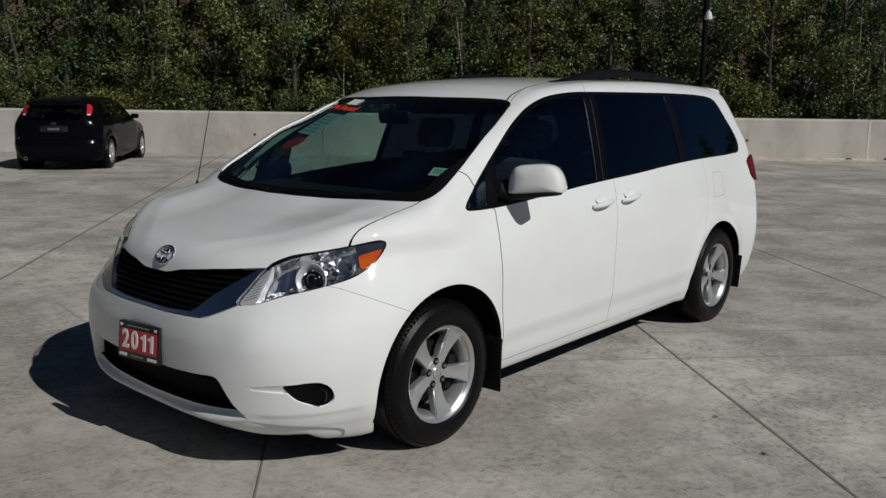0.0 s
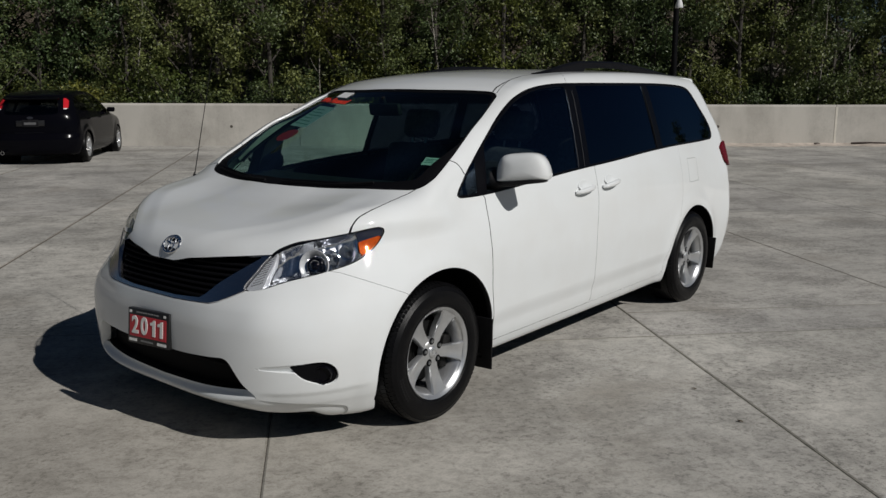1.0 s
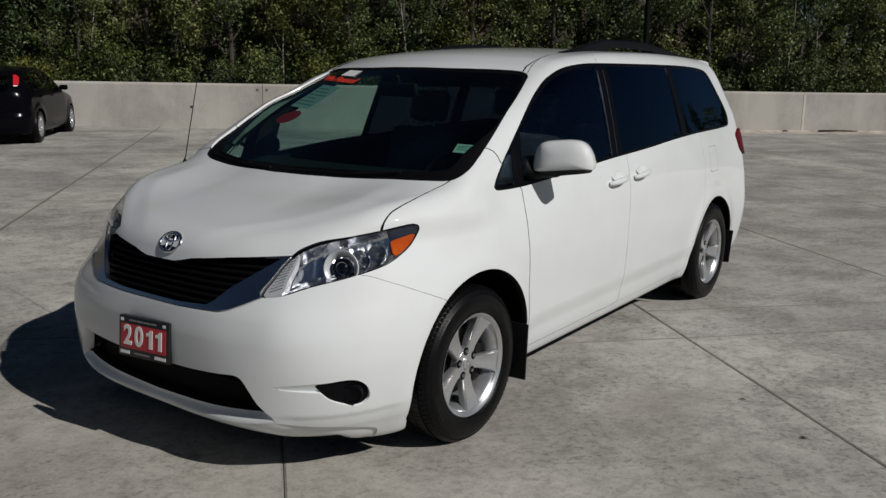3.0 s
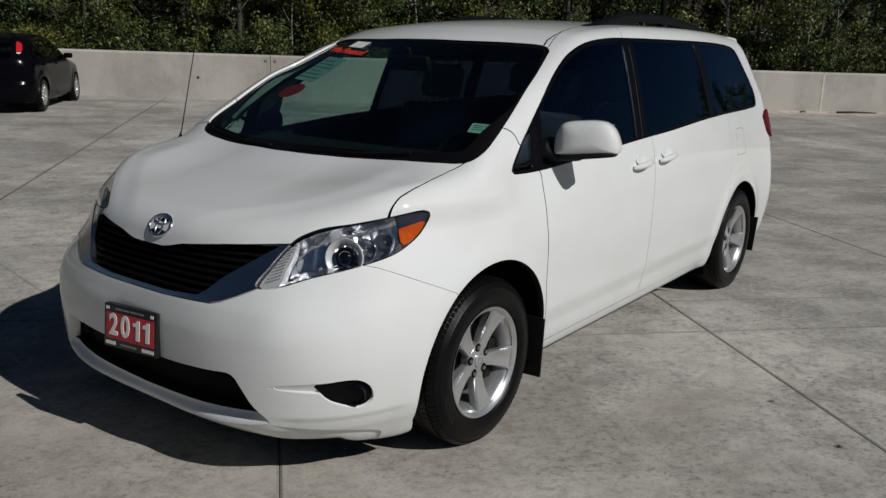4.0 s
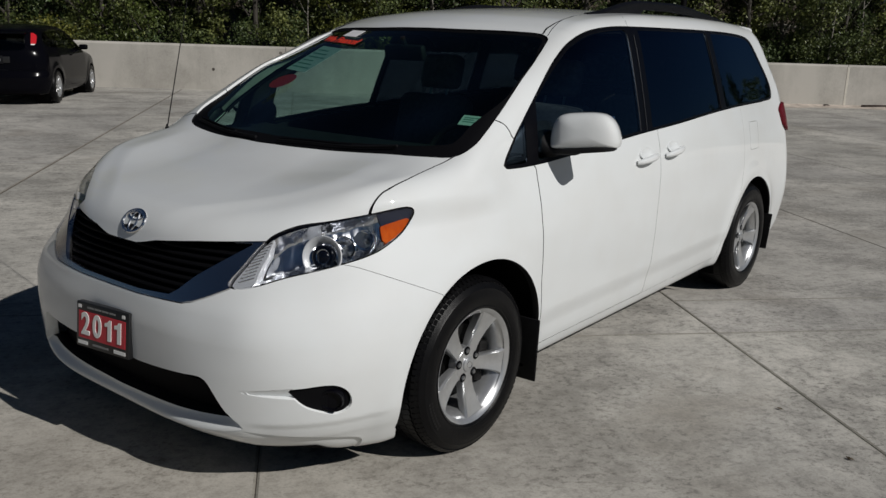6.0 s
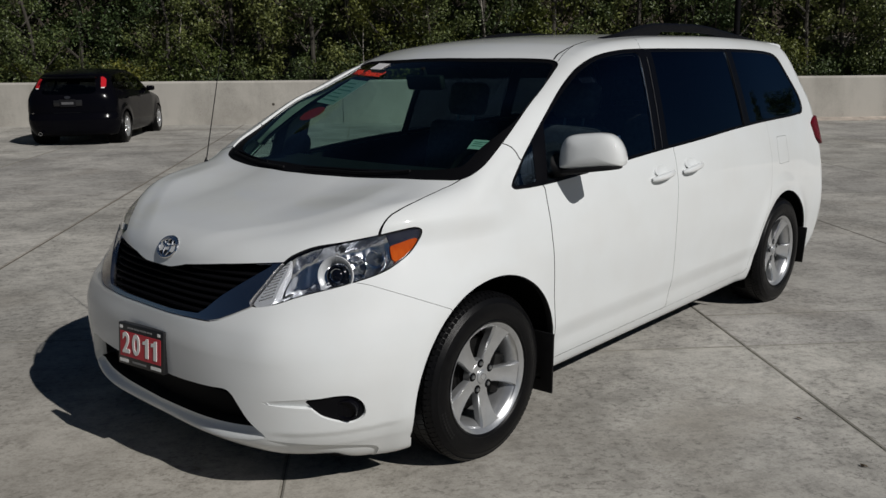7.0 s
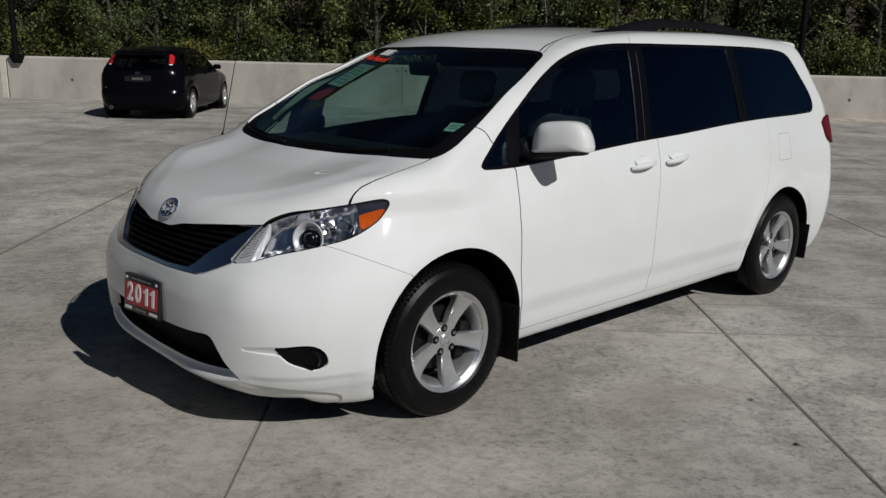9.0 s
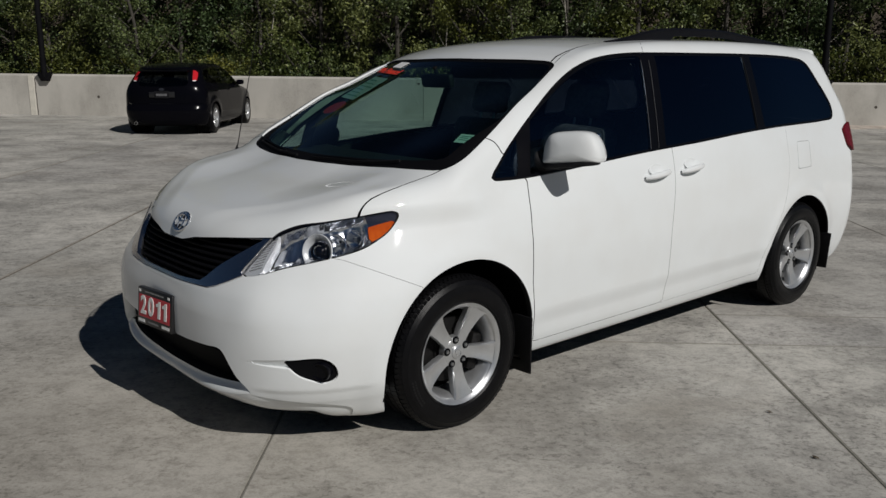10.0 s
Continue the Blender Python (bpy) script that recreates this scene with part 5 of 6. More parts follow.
for y, tall, bars in ((0.068, 0.006, ((-0.132, -0.116, 1), (-0.082, -0.046, 0), (-0.040, -0.006, 0), (0.0, 0.034, 0), (0.040, 0.072, 0), (0.108, 0.124, 1))),
                      (-0.068, 0.0065, ((-0.132, -0.078, 1), (-0.050, 0.036, 0), (0.066, 0.128, 1)))):
    for a, b, bright in bars:
        bm = bmesh.new()
        h = tall * (1.0 if bright else 0.55)
        box(bm, (a, y - h, 0.0), (b, y + h, 0.0012))
        part("print_bar", bm, PRINT_WHITE if bright else PRINT_GREY, plate, smooth=False)

# ---- cabin ----
def clear_of_arches(p):
    return all(math.hypot(p[1] - cy, p[2] - cz) > 0.58 for cy, cz, _ in ARCHES)


lining = [f for f in van_faces if 0.3 < np.mean([van_verts[i][1] for i in f]) < 3.9 and clear_of_arches(np.mean([van_verts[i] for i in f], 0))]
_, lining = hull.split(lining, plan_cut(WINDSCREEN_EDGE, 4))
_, lining = hull.split(lining, lambda x, y, z: np.maximum(glass_f(x, y, z), 0.4 - x))
hull_panel("cabin_lining", lining, TRIM_GREY, inset=0.05, rim=0, label="dark grey cabin lining")
bm = bmesh.new()
rows = []
for x in np.linspace(-0.84, 0.84, 23):
    edge = 0.235 * x * x
    rows.append([bm.verts.new((MID + x, y + edge, z - 0.02 * x * x)) for y, z in ((-0.10, 1.075), (0.10, 1.105), (0.36, 1.12), (0.46, 1.09), (0.50, 1.0), (0.46, 0.75), (0.46, 0.45))])
for a, b in zip(rows, rows[1:]):
    for k in range(6):
        bm.faces.new((a[k], b[k], b[k + 1], a[k + 1]))
bmesh.ops.recalc_face_normals(bm, faces=bm.faces)
van_part("dashboard", bm, TRIM_GREY, "dark grey dashboard")
bm = bmesh.new()
lathe(bm, [(0.175 + 0.015 * math.cos(a), 0.015 * math.sin(a)) for a in np.linspace(0, 2 * math.pi, 10, endpoint=False)],
      Matrix.Translation((MID + 0.40, 0.62, 1.02)) @ Matrix.Rotation(radians(65), 4, "X"), 40, close=True)
box(bm, (-0.17, -0.02, -0.015), (0.17, 0.03, 0.005), Matrix.Translation((MID + 0.40, 0.62, 1.02)) @ Matrix.Rotation(radians(65), 4, "X"), 0.006)
van_part("steering_wheel", bm, BLACK_PLASTIC, "black steering wheel")
bm = bmesh.new()
box(bm, (-0.125, -0.02, -0.038), (0.125, 0.02, 0.038), Matrix.Translation((MID, 0.72, 1.50)) @ Matrix.Rotation(radians(12), 4, "X"), 0.015)
tube(bm, [(MID, 0.72, 1.53), (MID, 0.70, 1.575)], 0.012, 8)
van_part("rear_view_mirror", bm, BLACK_PLASTIC, "black rear-view mirror")


def cushion(bm, lo, hi, m, r=0.05):
    return box(bm, lo, hi, m, r, 4)


def seat(x, y, wide=0.50, front=True):
    s = new("front_seat" if front else "rear_seat")
    s.parent = van
    keep_origin(s)
    tagged(s, "grey cloth bucket seat with headrest")
    base = Matrix.Translation((MID + x, y, 0.0))
    lean = base @ Matrix.Translation((0, 0.24, 0.66)) @ Matrix.Rotation(radians(-16), 4, "X")
    bm = bmesh.new()
    cushion(bm, (-wide / 2, -0.26, 0.50), (wide / 2, 0.26, 0.66), base)
    part("seat_cushion", bm, CLOTH, s)
    bm = bmesh.new()
    cushion(bm, (-wide / 2, -0.02, -0.02), (wide / 2, 0.12, 0.62), lean, 0.055)
    part("backrest", bm, CLOTH, s)
    bm = bmesh.new()
    cushion(bm, (-0.14, -0.0, 0.66), (0.14, 0.10, 0.86), lean, 0.045)
    part("headrest", bm, CLOTH, s)
    for dx in (-0.06, 0.06):
        bm = bmesh.new()
        tube(bm, [lean @ Vector((dx, 0.05, 0.60)), lean @ Vector((dx, 0.05, 0.68))], 0.008, 6)
        part("headrest_post", bm, SATIN, s)
    bm = bmesh.new()
    box(bm, (-0.2, -0.22, 0.22), (0.2, 0.22, 0.5), base, 0.02)
    part("seat_base", bm, BLACK_PLASTIC, s)


seat(0.40, 1.02)
seat(-0.40, 1.02)
seat(0.40, 2.02, front=False)
seat(-0.40, 2.02, front=False)
for x in (-0.42, 0.0, 0.42):
    seat(x, 2.95, 0.42, False)
bm = bmesh.new()
box(bm, (MID - 0.85, 0.3, 0.19), (MID + 0.85, 3.8, 0.22))
van_part("cabin_floor", bm, TRIM_GREY, "dark carpet floor")


# stickers on the inside of the windscreen
def sticker(name, x, y, w, h, mat, label, roll=0.0, sink=0.009):
    p, nn = on_skin(x=x, y=y)
    m = frame_matrix(p - nn * sink, nn, Vector((0, 0.6, 0.8))) @ Matrix.Rotation(radians(roll), 4, "Z")
    bm = bmesh.new()
    box(bm, (-w / 2, -h / 2, -0.0006), (w / 2, h / 2, 0.0006))
    ob = part(name, bm, mat, van, label, smooth=False)
    keep_origin(ob)
    ob.matrix_basis = m
    return ob


st = sticker("sticker", 0.752, 0.211, 0.085, 0.072, STICKER_PALE, "pale green inspection sticker", 8)
for k, y in enumerate((0.018, 0.004, -0.012)):
    bm = bmesh.new()
    box(bm, (-0.032, y - 0.003, 0.0008), (0.028 - 0.015 * (k == 1), y + 0.003, 0.0012))
    part("print_bar", bm, STICKER_TEAL, st, smooth=False)
fin = sticker("finance_sticker", -0.475, 0.716, 0.39, 0.055, PLATE_BLACK, "black strip sticker with red words We Finance!", -14, 0.003)
letters("We Finance!", 0.074, STICKER_RED, fin, Matrix.Translation((0, 0, 0.001)), "sticker_words", 0.0005, bold=0.0015)
sticker("sticker", -0.449, 0.782, 0.145, 0.066, STICKER_WHITE, "small white paper sticker", -14, 0.003)
sheet = sticker("sticker", -0.528, 0.565, 0.195, 0.245, STICKER_SHEET, "pale printed paper sheet behind the glass", -12, 0.010)
for k in range(6):
    bm = bmesh.new()
    box(bm, (-0.085, -0.092 + 0.034 * k, 0.0008), (0.08 - 0.03 * (k % 3), -0.082 + 0.034 * k, 0.0012))
    part("print_bar", bm, STICKER_TEAL, sheet, smooth=False)
p, nn = on_skin(x=-0.544, y=0.367)
bm = bmesh.new()
lathe(bm, [(0.0, -0.0006), (0.074, -0.0006), (0.074, 0.0006), (0.0, 0.0006)], Matrix.Diagonal((1, 0.85, 1, 1)), 32)
red = part("sticker", bm, STICKER_DARK_RED, van, "dark red oval dealer sticker", smooth=False)
keep_origin(red)
red.matrix_basis = frame_matrix(p - nn * 0.010, nn, Vector((0, 0.6, 0.8))) @ Matrix.Rotation(radians(34), 4, "Z")


# ---- the lot: slabs on one sheet of ground ----
U, V = Vector((0.744, -0.668, 0)), Vector((0.668, 0.744, 0))
SKEW = 0.045


def lot_point(u, v, dz=0.0):
    p = U * (u + SKEW * v) + V * v
    return Vector((p.x, p.y, land(p.x, p.y) + dz))


def build_ground():
    """One sheet: the lot's bed, and the soil that rolls away to the horizon."""
    bm = bmesh.new()
    xs = [-600, -200, -80, -40] + list(range(-30, 31, 2)) + [45, 80, 200, 600]
    net = [[bm.verts.new((x, y, (land(max(min(x, 40), -30), y)) - 0.0065)) for y in xs] for x in xs]
    for i in range(len(xs) - 1):
        for j in range(len(xs) - 1):
            bm.faces.new((net[i][j], net[i + 1][j], net[i + 1][j + 1], net[i][j + 1]))
    tagged(part("ground", bm, JOINT), "dark bed under the concrete slabs", "ground", kind="structure")


build_ground()
pavement = empty("pavement", "grey stained concrete slabs with sawn joints", "pavement", kind="structure")


def build_slab(u0, u1, v0, v1, gap0, gap1):
    """A slab with worn edges, its top following the lot."""
    bm = bmesh.new()
    gap, edge = 0.0026, 0.009
    us = [u0 + gap, u0 + gap + edge] + list(np.linspace(u0, u1, 5)[1:-1]) + [u1 - gap - edge, u1 - gap]
    vs = [v0 + gap0, v0 + gap0 + edge] + list(np.linspace(v0, v1, 4)[1:-1]) + [v1 - gap1 - edge, v1 - gap1]
    top = [[bm.verts.new(lot_point(u, v, -0.003 if i in (0, len(us) - 1) or j in (0, len(vs) - 1) else 0.0)) for j, v in enumerate(vs)] for i, u in enumerate(us)]
    for i in range(len(us) - 1):
        for j in range(len(vs) - 1):
            f = bm.faces.new((top[i][j], top[i + 1][j], top[i + 1][j + 1], top[i][j + 1]))
            f.material_index = int(i in (0, len(us) - 2) or j in (0, len(vs) - 2))
    rim = [r[0] for r in top] + top[-1][1:] + [r[-1] for r in top[:-1]][::-1] + top[0][1:-1][::-1]
    low = [bm.verts.new(v.co - Vector((0, 0, 0.05))) for v in rim]
    for k in range(len(rim)):
        bm.faces.new((rim[k], low[k], low[(k + 1) % len(rim)], rim[(k + 1) % len(rim)]))
    bmesh.ops.recalc_face_normals(bm, faces=bm.faces)
    ob = part("slab", bm, SLAB, pavement, smooth=False)
    ob.data.materials.append(SLAB_EDGE)
    return ob


V_LINES = [-18.3, -15.7, -13.1, -10.6, -8.0, -5.50, -2.81, -0.185, 2.28, 4.63, 7.1, 9.6, 12.1, 14.6, 17.1, 19.6, 22.1, 24.6, 27.1]
JOINT_HALF = {-5.50: 0.014, -2.81: 0.013, -0.185: 0.0022, 2.28: 0.0036, 4.63: 0.0022, 7.1: 0.0022, 9.6: 0.0022}  # half widths of the sawn joints
for v0, v1 in zip(V_LINES, V_LINES[1:]):
    shift = -1.03 if v0 < -2.5 else -0.54
    u = shift - 5.2 * 4
    while u < 19:
        ends = [max(u, -20.5), u + 5.2]
        if v0 == 2.28 and ends[0] < -1.13 < ends[1]:
            ends.insert(1, -1.13)
        for u0, u1 in zip(ends, ends[1:]):
            build_slab(u0, u1, v0, v1, JOINT_HALF.get(v0, 0.004), JOINT_HALF.get(v1, 0.004))
        u += 5.2

# ---- parapet ----
WALL_AT, WALL_WAY, WALL_OUT = Vector((-19.2, 5.3, 0)), Vector((0.719, 0.695, 0)).normalized(), Vector((0.695, -0.719, 0)).normalized()
WALL_TOP = 1.06
parapet = empty("parapet_wall", "pale grey cast concrete parapet wall with form-tie holes", "wall", kind="structure")


def wall_point(s, out, z):
    p = WALL_AT + WALL_WAY * s + WALL_OUT * out
    return Vector((p.x, p.y, land(p.x, p.y) + z))


def build_wall_panel(s0, s1):
    bm = bmesh.new()
    ss = [s0 + 0.006] + list(np.linspace(s0, s1, 5)[1:-1]) + [s1 - 0.006]
    section = [(0.0, -0.08), (0.0, WALL_TOP - 0.046), (-0.040, WALL_TOP), (-0.220, WALL_TOP), (-0.25, WALL_TOP - 0.03), (-0.25, -0.08)]
    rings = [[bm.verts.new(wall_point(s, o, z)) for o, z in section] for s in ss]
    for a, b in zip(rings, rings[1:]):
        for k in range(5):
            bm.faces.new((a[k], b[k], b[k + 1], a[k + 1]))
    bm.faces.new(rings[0][::-1])
    bm.faces.new(rings[-1])
    bmesh.ops.recalc_face_normals(bm, faces=bm.faces)
    return part("wall_panel", bm, WALL_CONCRETE, parapet, smooth=False)


WALL_JOINTS = [-32.6, -22.3, -12.05, -1.75, 8.56, 15.65, 22.75, 29.8, 36.9, 44.0, 54.0]
for a, b in zip(WALL_JOINTS, WALL_JOINTS[1:]):
    panel = build_wall_panel(a, b)
    # form-tie holes: shallow cups with a worn lip, the hole's shade in their colour
    for s in ((a + 1.77, b - 1.71) if b - a > 9 else (a + 3.87,)):
        bm = bmesh.new()
        lathe(bm, [(0.036, 0.0015), (0.033, 0.003), (0.026, 0.0015), (0.0, 0.001)], frame_matrix(wall_point(s, 0.001, 0.49), WALL_OUT), 16)
        part("tie_hole", bm, TIE_DARK, panel, "dark form-tie hole")


# a cover strip over one joint, a pair of small cups beside another
bm = bmesh.new()
ends = [[bm.verts.new(wall_point(s, o, z)) for s, o in ((-1.88, 0.002), (-1.87, 0.020), (-1.72, 0.020), (-1.71, 0.002))] for z in (0.0, WALL_TOP - 0.04)]
for k in range(3):
    bm.faces.new((ends[0][k], ends[0][k + 1], ends[1][k + 1], ends[1][k]))
bm.faces.new(ends[1])
bmesh.ops.recalc_face_normals(bm, faces=bm.faces)
part("joint_cover", bm, COVER_CEMENT, parapet, "pale cement cover strip over the joint", smooth=False)
bm = bmesh.new()
tube(bm, [wall_point(-1.685 + 0.005 * math.sin(k * 1.9), 0.0, WALL_TOP * k / 10) for k in range(10)], 0.011, 6)
part("joint_seal", bm, TIE_DARK, parapet, "dark cracked joint sealant", smooth=False)
for s in (8.44, 8.66):
    bm = bmesh.new()
    lathe(bm, [(0.034, 0.001), (0.030, 0.003), (0.022, 0.0), (0.0, -0.002)], frame_matrix(wall_point(s, 0.001, 0.915), WALL_OUT), 14)
    part("tie_hole", bm, TIE_DARK, parapet, "dark form-tie hole")


# a filled joint, dust that drifted along the wall's foot, and sticks caught in it
bm = bmesh.new()
ends = [[bm.verts.new(wall_point(s, o, z)) for s, o in ((22.715, 0.002), (22.722, 0.008), (22.775, 0.008), (22.782, 0.002))] for z in (0.0, WALL_TOP - 0.05)]
for k in range(3):
    bm.faces.new((ends[0][k], ends[0][k + 1], ends[1][k + 1], ends[1][k]))
bm.faces.new(ends[1])
bmesh.ops.recalc_face_normals(bm, faces=bm.faces)
part("joint_cover", bm, COVER_CEMENT, parapet, "pale cement cover strip over the joint", smooth=False)
bm = bmesh.new()
prev = None
for k in range(61):
    s = 15.0 + 14.0 * k / 60
    wide = (0.42 + 0.22 * math.sin(k * 0.9) * math.sin(k * 0.37 + 1)) * ramp(15.0, 19.0, s)
    row = [bm.verts.new(wall_point(s, o, z)) for o, z in ((0.0, 0.05 * ramp(15.0, 19.0, s) + 0.004), (0.25 * wide + 0.02, 0.026), (wide + 0.05, 0.002))]
    if prev:
        for i in range(2):
            bm.faces.new((prev[i], row[i], row[i + 1], prev[i + 1]))
    prev = row
bmesh.ops.recalc_face_normals(bm, faces=bm.faces)
tagged(part("dust_drift", bm, DUST), "pinkish dust drifted along the wall's foot", "dust", kind="stuff")
for s0, s1, o0, o1, thick in ((23.15, 24.30, 0.14, 0.10, 0.026), (22.08, 22.28, 0.22, 0.16, 0.020), (18.2, 18.5, 0.10, 0.12, 0.014)):
    bm = bmesh.new()
    tube(bm, [wall_point(s0 + (s1 - s0) * t, o0 + (o1 - o0) * t + 0.02 * math.sin(5 * t), 0.055 + 0.012 * math.sin(4 * t)) for t in np.linspace(0, 1, 7)], [thick * (1 - 0.5 * t) for t in np.linspace(0, 1, 7)], 6)
    tagged(part("dead_branch", bm, DEAD_STICK), "dark dead stick lying at the wall's foot", "stick", "sticks at the wall's foot")


# ---- lamp poles on the parapet ----
def build_pole(s, height, head):
    p = empty("lamp_post", "slim black lamp post standing at the parapet", "lamp post", at=wall_point(s, 0.05, WALL_TOP - 0.12))
    bm = bmesh.new()
    for v in box(bm, (-0.20, -0.03, -0.06), (0.20, 0.10, 0.17), bevel=0.01):
        if v.co.z < 0.0:
            v.co.x *= 0.5
    bmesh.ops.transform(bm, matrix=Matrix.Rotation(math.atan2(WALL_WAY.y, WALL_WAY.x), 4, "Z") @ Matrix.Translation((0, -0.04, 0)), verts=bm.verts)
    part("bracket", bm, POLE, p)
    bm = bmesh.new()
    tube(bm, [(0, -0.02, 0.05), (0, -0.02, height * 0.5), (0, -0.02, height)], [0.075, 0.070, 0.06], 12)
    part("pole", bm, POLE, p)
    bm = bmesh.new()
    if head:
        tube(bm, [(0, -0.02, head), (0.12, -0.1, head + 0.16), (0.16, -0.2, head + 0.12)], 0.02, 8)
        lathe(bm, [(0.03, 0.10), (0.06, 0.08), (0.085, 0.0), (0.10, -0.06), (0.095, -0.10), (0.0, -0.11)], Matrix.Translation((0.17, -0.24, head + 0.02)), 20)
        part("flood_lamp", bm, LAMP_HEAD, p, "white lamp housing")
    else:
        box(bm, (-0.12, -0.55, height - 0.05), (0.12, 0.05, height + 0.05), bevel=0.03)
        part("lamp_head", bm, POLE, p)
    return p


build_pole(-1.36, 6.0, 0)
build_pole(18.24, 6.0, 2.62)


# ---- trees behind the parapet ----
def leaf_cloud(rng, clumps, per, size):
    """Many small folded leaves, gathered in clumps; clumps are (centre, radius)."""
    verts, faces = [], []
    for centre, radius in clumps:
        k = per
        dirs = rng.normal(size=(k, 3))
        dirs /= np.linalg.norm(dirs, axis=1)[:, None]
        at = np.array(centre) + dirs * (radius * rng.random((k, 1)) ** 0.45) * np.array([1, 1, 0.85])
        nrm = dirs * 0.5 + rng.normal(size=(k, 3)) * 0.6 + np.array([0, 0, 0.25])
        nrm /= np.linalg.norm(nrm, axis=1)[:, None]
        side = np.cross(nrm, rng.normal(size=(k, 3)))
        side /= np.linalg.norm(side, axis=1)[:, None] + 1e-9
        long = np.cross(nrm, side)
        s = size * (0.6 + 0.8 * rng.random((k, 1)))
        base = len(verts)
        a = at - long * s
        b = at + side * s * 0.62 + nrm * s * 0.18
        c = at + long * s * 1.1
        d = at - side * s * 0.62 + nrm * s * 0.18
        verts += [*np.stack([a, b, c, d], 1).reshape(-1, 3)]
        for i in range(k):
            o = base + 4 * i
            faces += [(o, o + 1, o + 2), (o, o + 2, o + 3)]
    return verts, faces


def build_tree(seed, height, spread, mat, low):
    rng = np.random.default_rng(seed)
    t = empty("tree", "tall leafy green tree with a slender grey trunk", "tree", "trees behind the parapet")
    bm = bmesh.new()
    lean = rng.normal(size=2) * 0.25
    spine = [Vector((lean[0] * k ** 1.5 + rng.normal() * 0.05, lean[1] * k ** 1.5 + rng.normal() * 0.05, height * 0.92 * k)) for k in np.linspace(0, 1, 9)]
    tube(bm, spine, [0.046 * (1 - 0.85 * k) + 0.010 for k in np.linspace(0, 1, 9)], 8)
    clumps = []
    for i in range(34):
        f = low + (0.97 - low) * (i + rng.random()) / 34
        at = spine[0].lerp(spine[-1], f)
        a = rng.random() * 6.28
        reach = spread * (1.05 - 0.62 * f) * (0.45 + 0.75 * rng.random())
        tip = at + Vector((math.cos(a) * reach, math.sin(a) * reach, reach * (0.55 + 0.7 * rng.random())))
        mid = at.lerp(tip, 0.5) + Vector((0, 0, -0.06 * reach))
        tube(bm, [at, mid, tip], [0.028 * (1.15 - f), 0.018 * (1.15 - f), 0.005], 5)
        for g in (0.45, 0.72, 1.0):
            c = at.lerp(tip, g) + Vector(rng.normal(size=3) * 0.10)
            clumps.append((tuple(c), 0.20 + 0.24 * rng.random()))
    part("trunk", bm, BARK, t, "slender grey trunk and limbs")
    v, f = leaf_cloud(rng, clumps, 118, 0.035)
    link_mesh("crown", v, f, mat, t, smooth=False)
    return t


def build_bush(seed, mat):
    rng = np.random.default_rng(seed)
    b = empty("bush", "dense dark green shrub behind the parapet", "bush", "shrubs behind the parapet")
    bm = bmesh.new()
    clumps = []
    for i in range(12):
        a, r = rng.random() * 6.28, 0.25 + 0.6 * rng.random()
        tip = Vector((math.cos(a) * r, math.sin(a) * r, 0.7 + 1.1 * rng.random()))
        tube(bm, [(0, 0, 0), tip * 0.5, tip], [0.02, 0.014, 0.005], 5)
        clumps += [(tuple(tip), 0.30 + 0.15 * rng.random()), (tuple(tip * 0.65), 0.32)]
    part("stem", bm, BARK, b)
    v, f = leaf_cloud(rng, clumps, 130, 0.033)
    link_mesh("foliage", v, f, mat, b, smooth=False)
    return b


kinds = [build_tree(11, 8.6, 1.25, LEAF, 0.05), build_tree(12, 9.4, 1.05, LEAF, 0.08), build_tree(13, 7.6, 1.4, LEAF, 0.04),
         build_tree(14, 8.8, 1.0, LEAF_YELLOW, 0.10), build_tree(15, 9.0, 1.2, LEAF, 0.07)]
shrubs = [build_bush(31, LEAF), build_bush(32, LEAF), build_bush(33, LEAF_YELLOW)]
rng = np.random.default_rng(5)
used = set()


def plant(models, i, s, out, z, size):
    p = WALL_AT + WALL_WAY * s - WALL_OUT * out
    m = Matrix.Translation((p.x, p.y, z)) @ Matrix.Rotation(rng.random() * 6.28, 4, "Z") @ Matrix.Scale(size, 4)
    ob = models[i]
    if (id(models), i) in used:
        ob = copy_thing(ob, m)
        ob.matrix_basis = m
    else:
        used.add((id(models), i))
        ob.matrix_basis = m
    return ob


for row, (out, step, base) in enumerate(((1.85, 1.15, 0.0), (3.3, 1.5, 0.1), (5.4, 1.9, 0.5))):
    s = -9.0 - row * 2
    while s < 27 + row * 3:
        i = int(rng.integers(0, 5))
        if i == 3 and rng.random() < 0.1:
            i = 0
        plant(kinds, i, s + rng.normal() * 0.2, out + rng.normal() * 0.25, base, 1.0 + 0.3 * rng.random())
        s += step * (0.75 + 0.5 * rng.random())
s = 30.0
while s < 62:
    plant(kinds, int(rng.integers(0, 5)), s, 2.0 + rng.random() * 2.5, 0.0, 0.55 + 0.25 * rng.random())
    s += 1.3 * (0.7 + 0.6 * rng.random())
s = -9.0
while s < 27:
    plant(shrubs, int(rng.integers(0, 3)), s, 1.35 + rng.random() * 0.5, 0.1, 0.85 + 0.35 * rng.random())
    s += 0.85

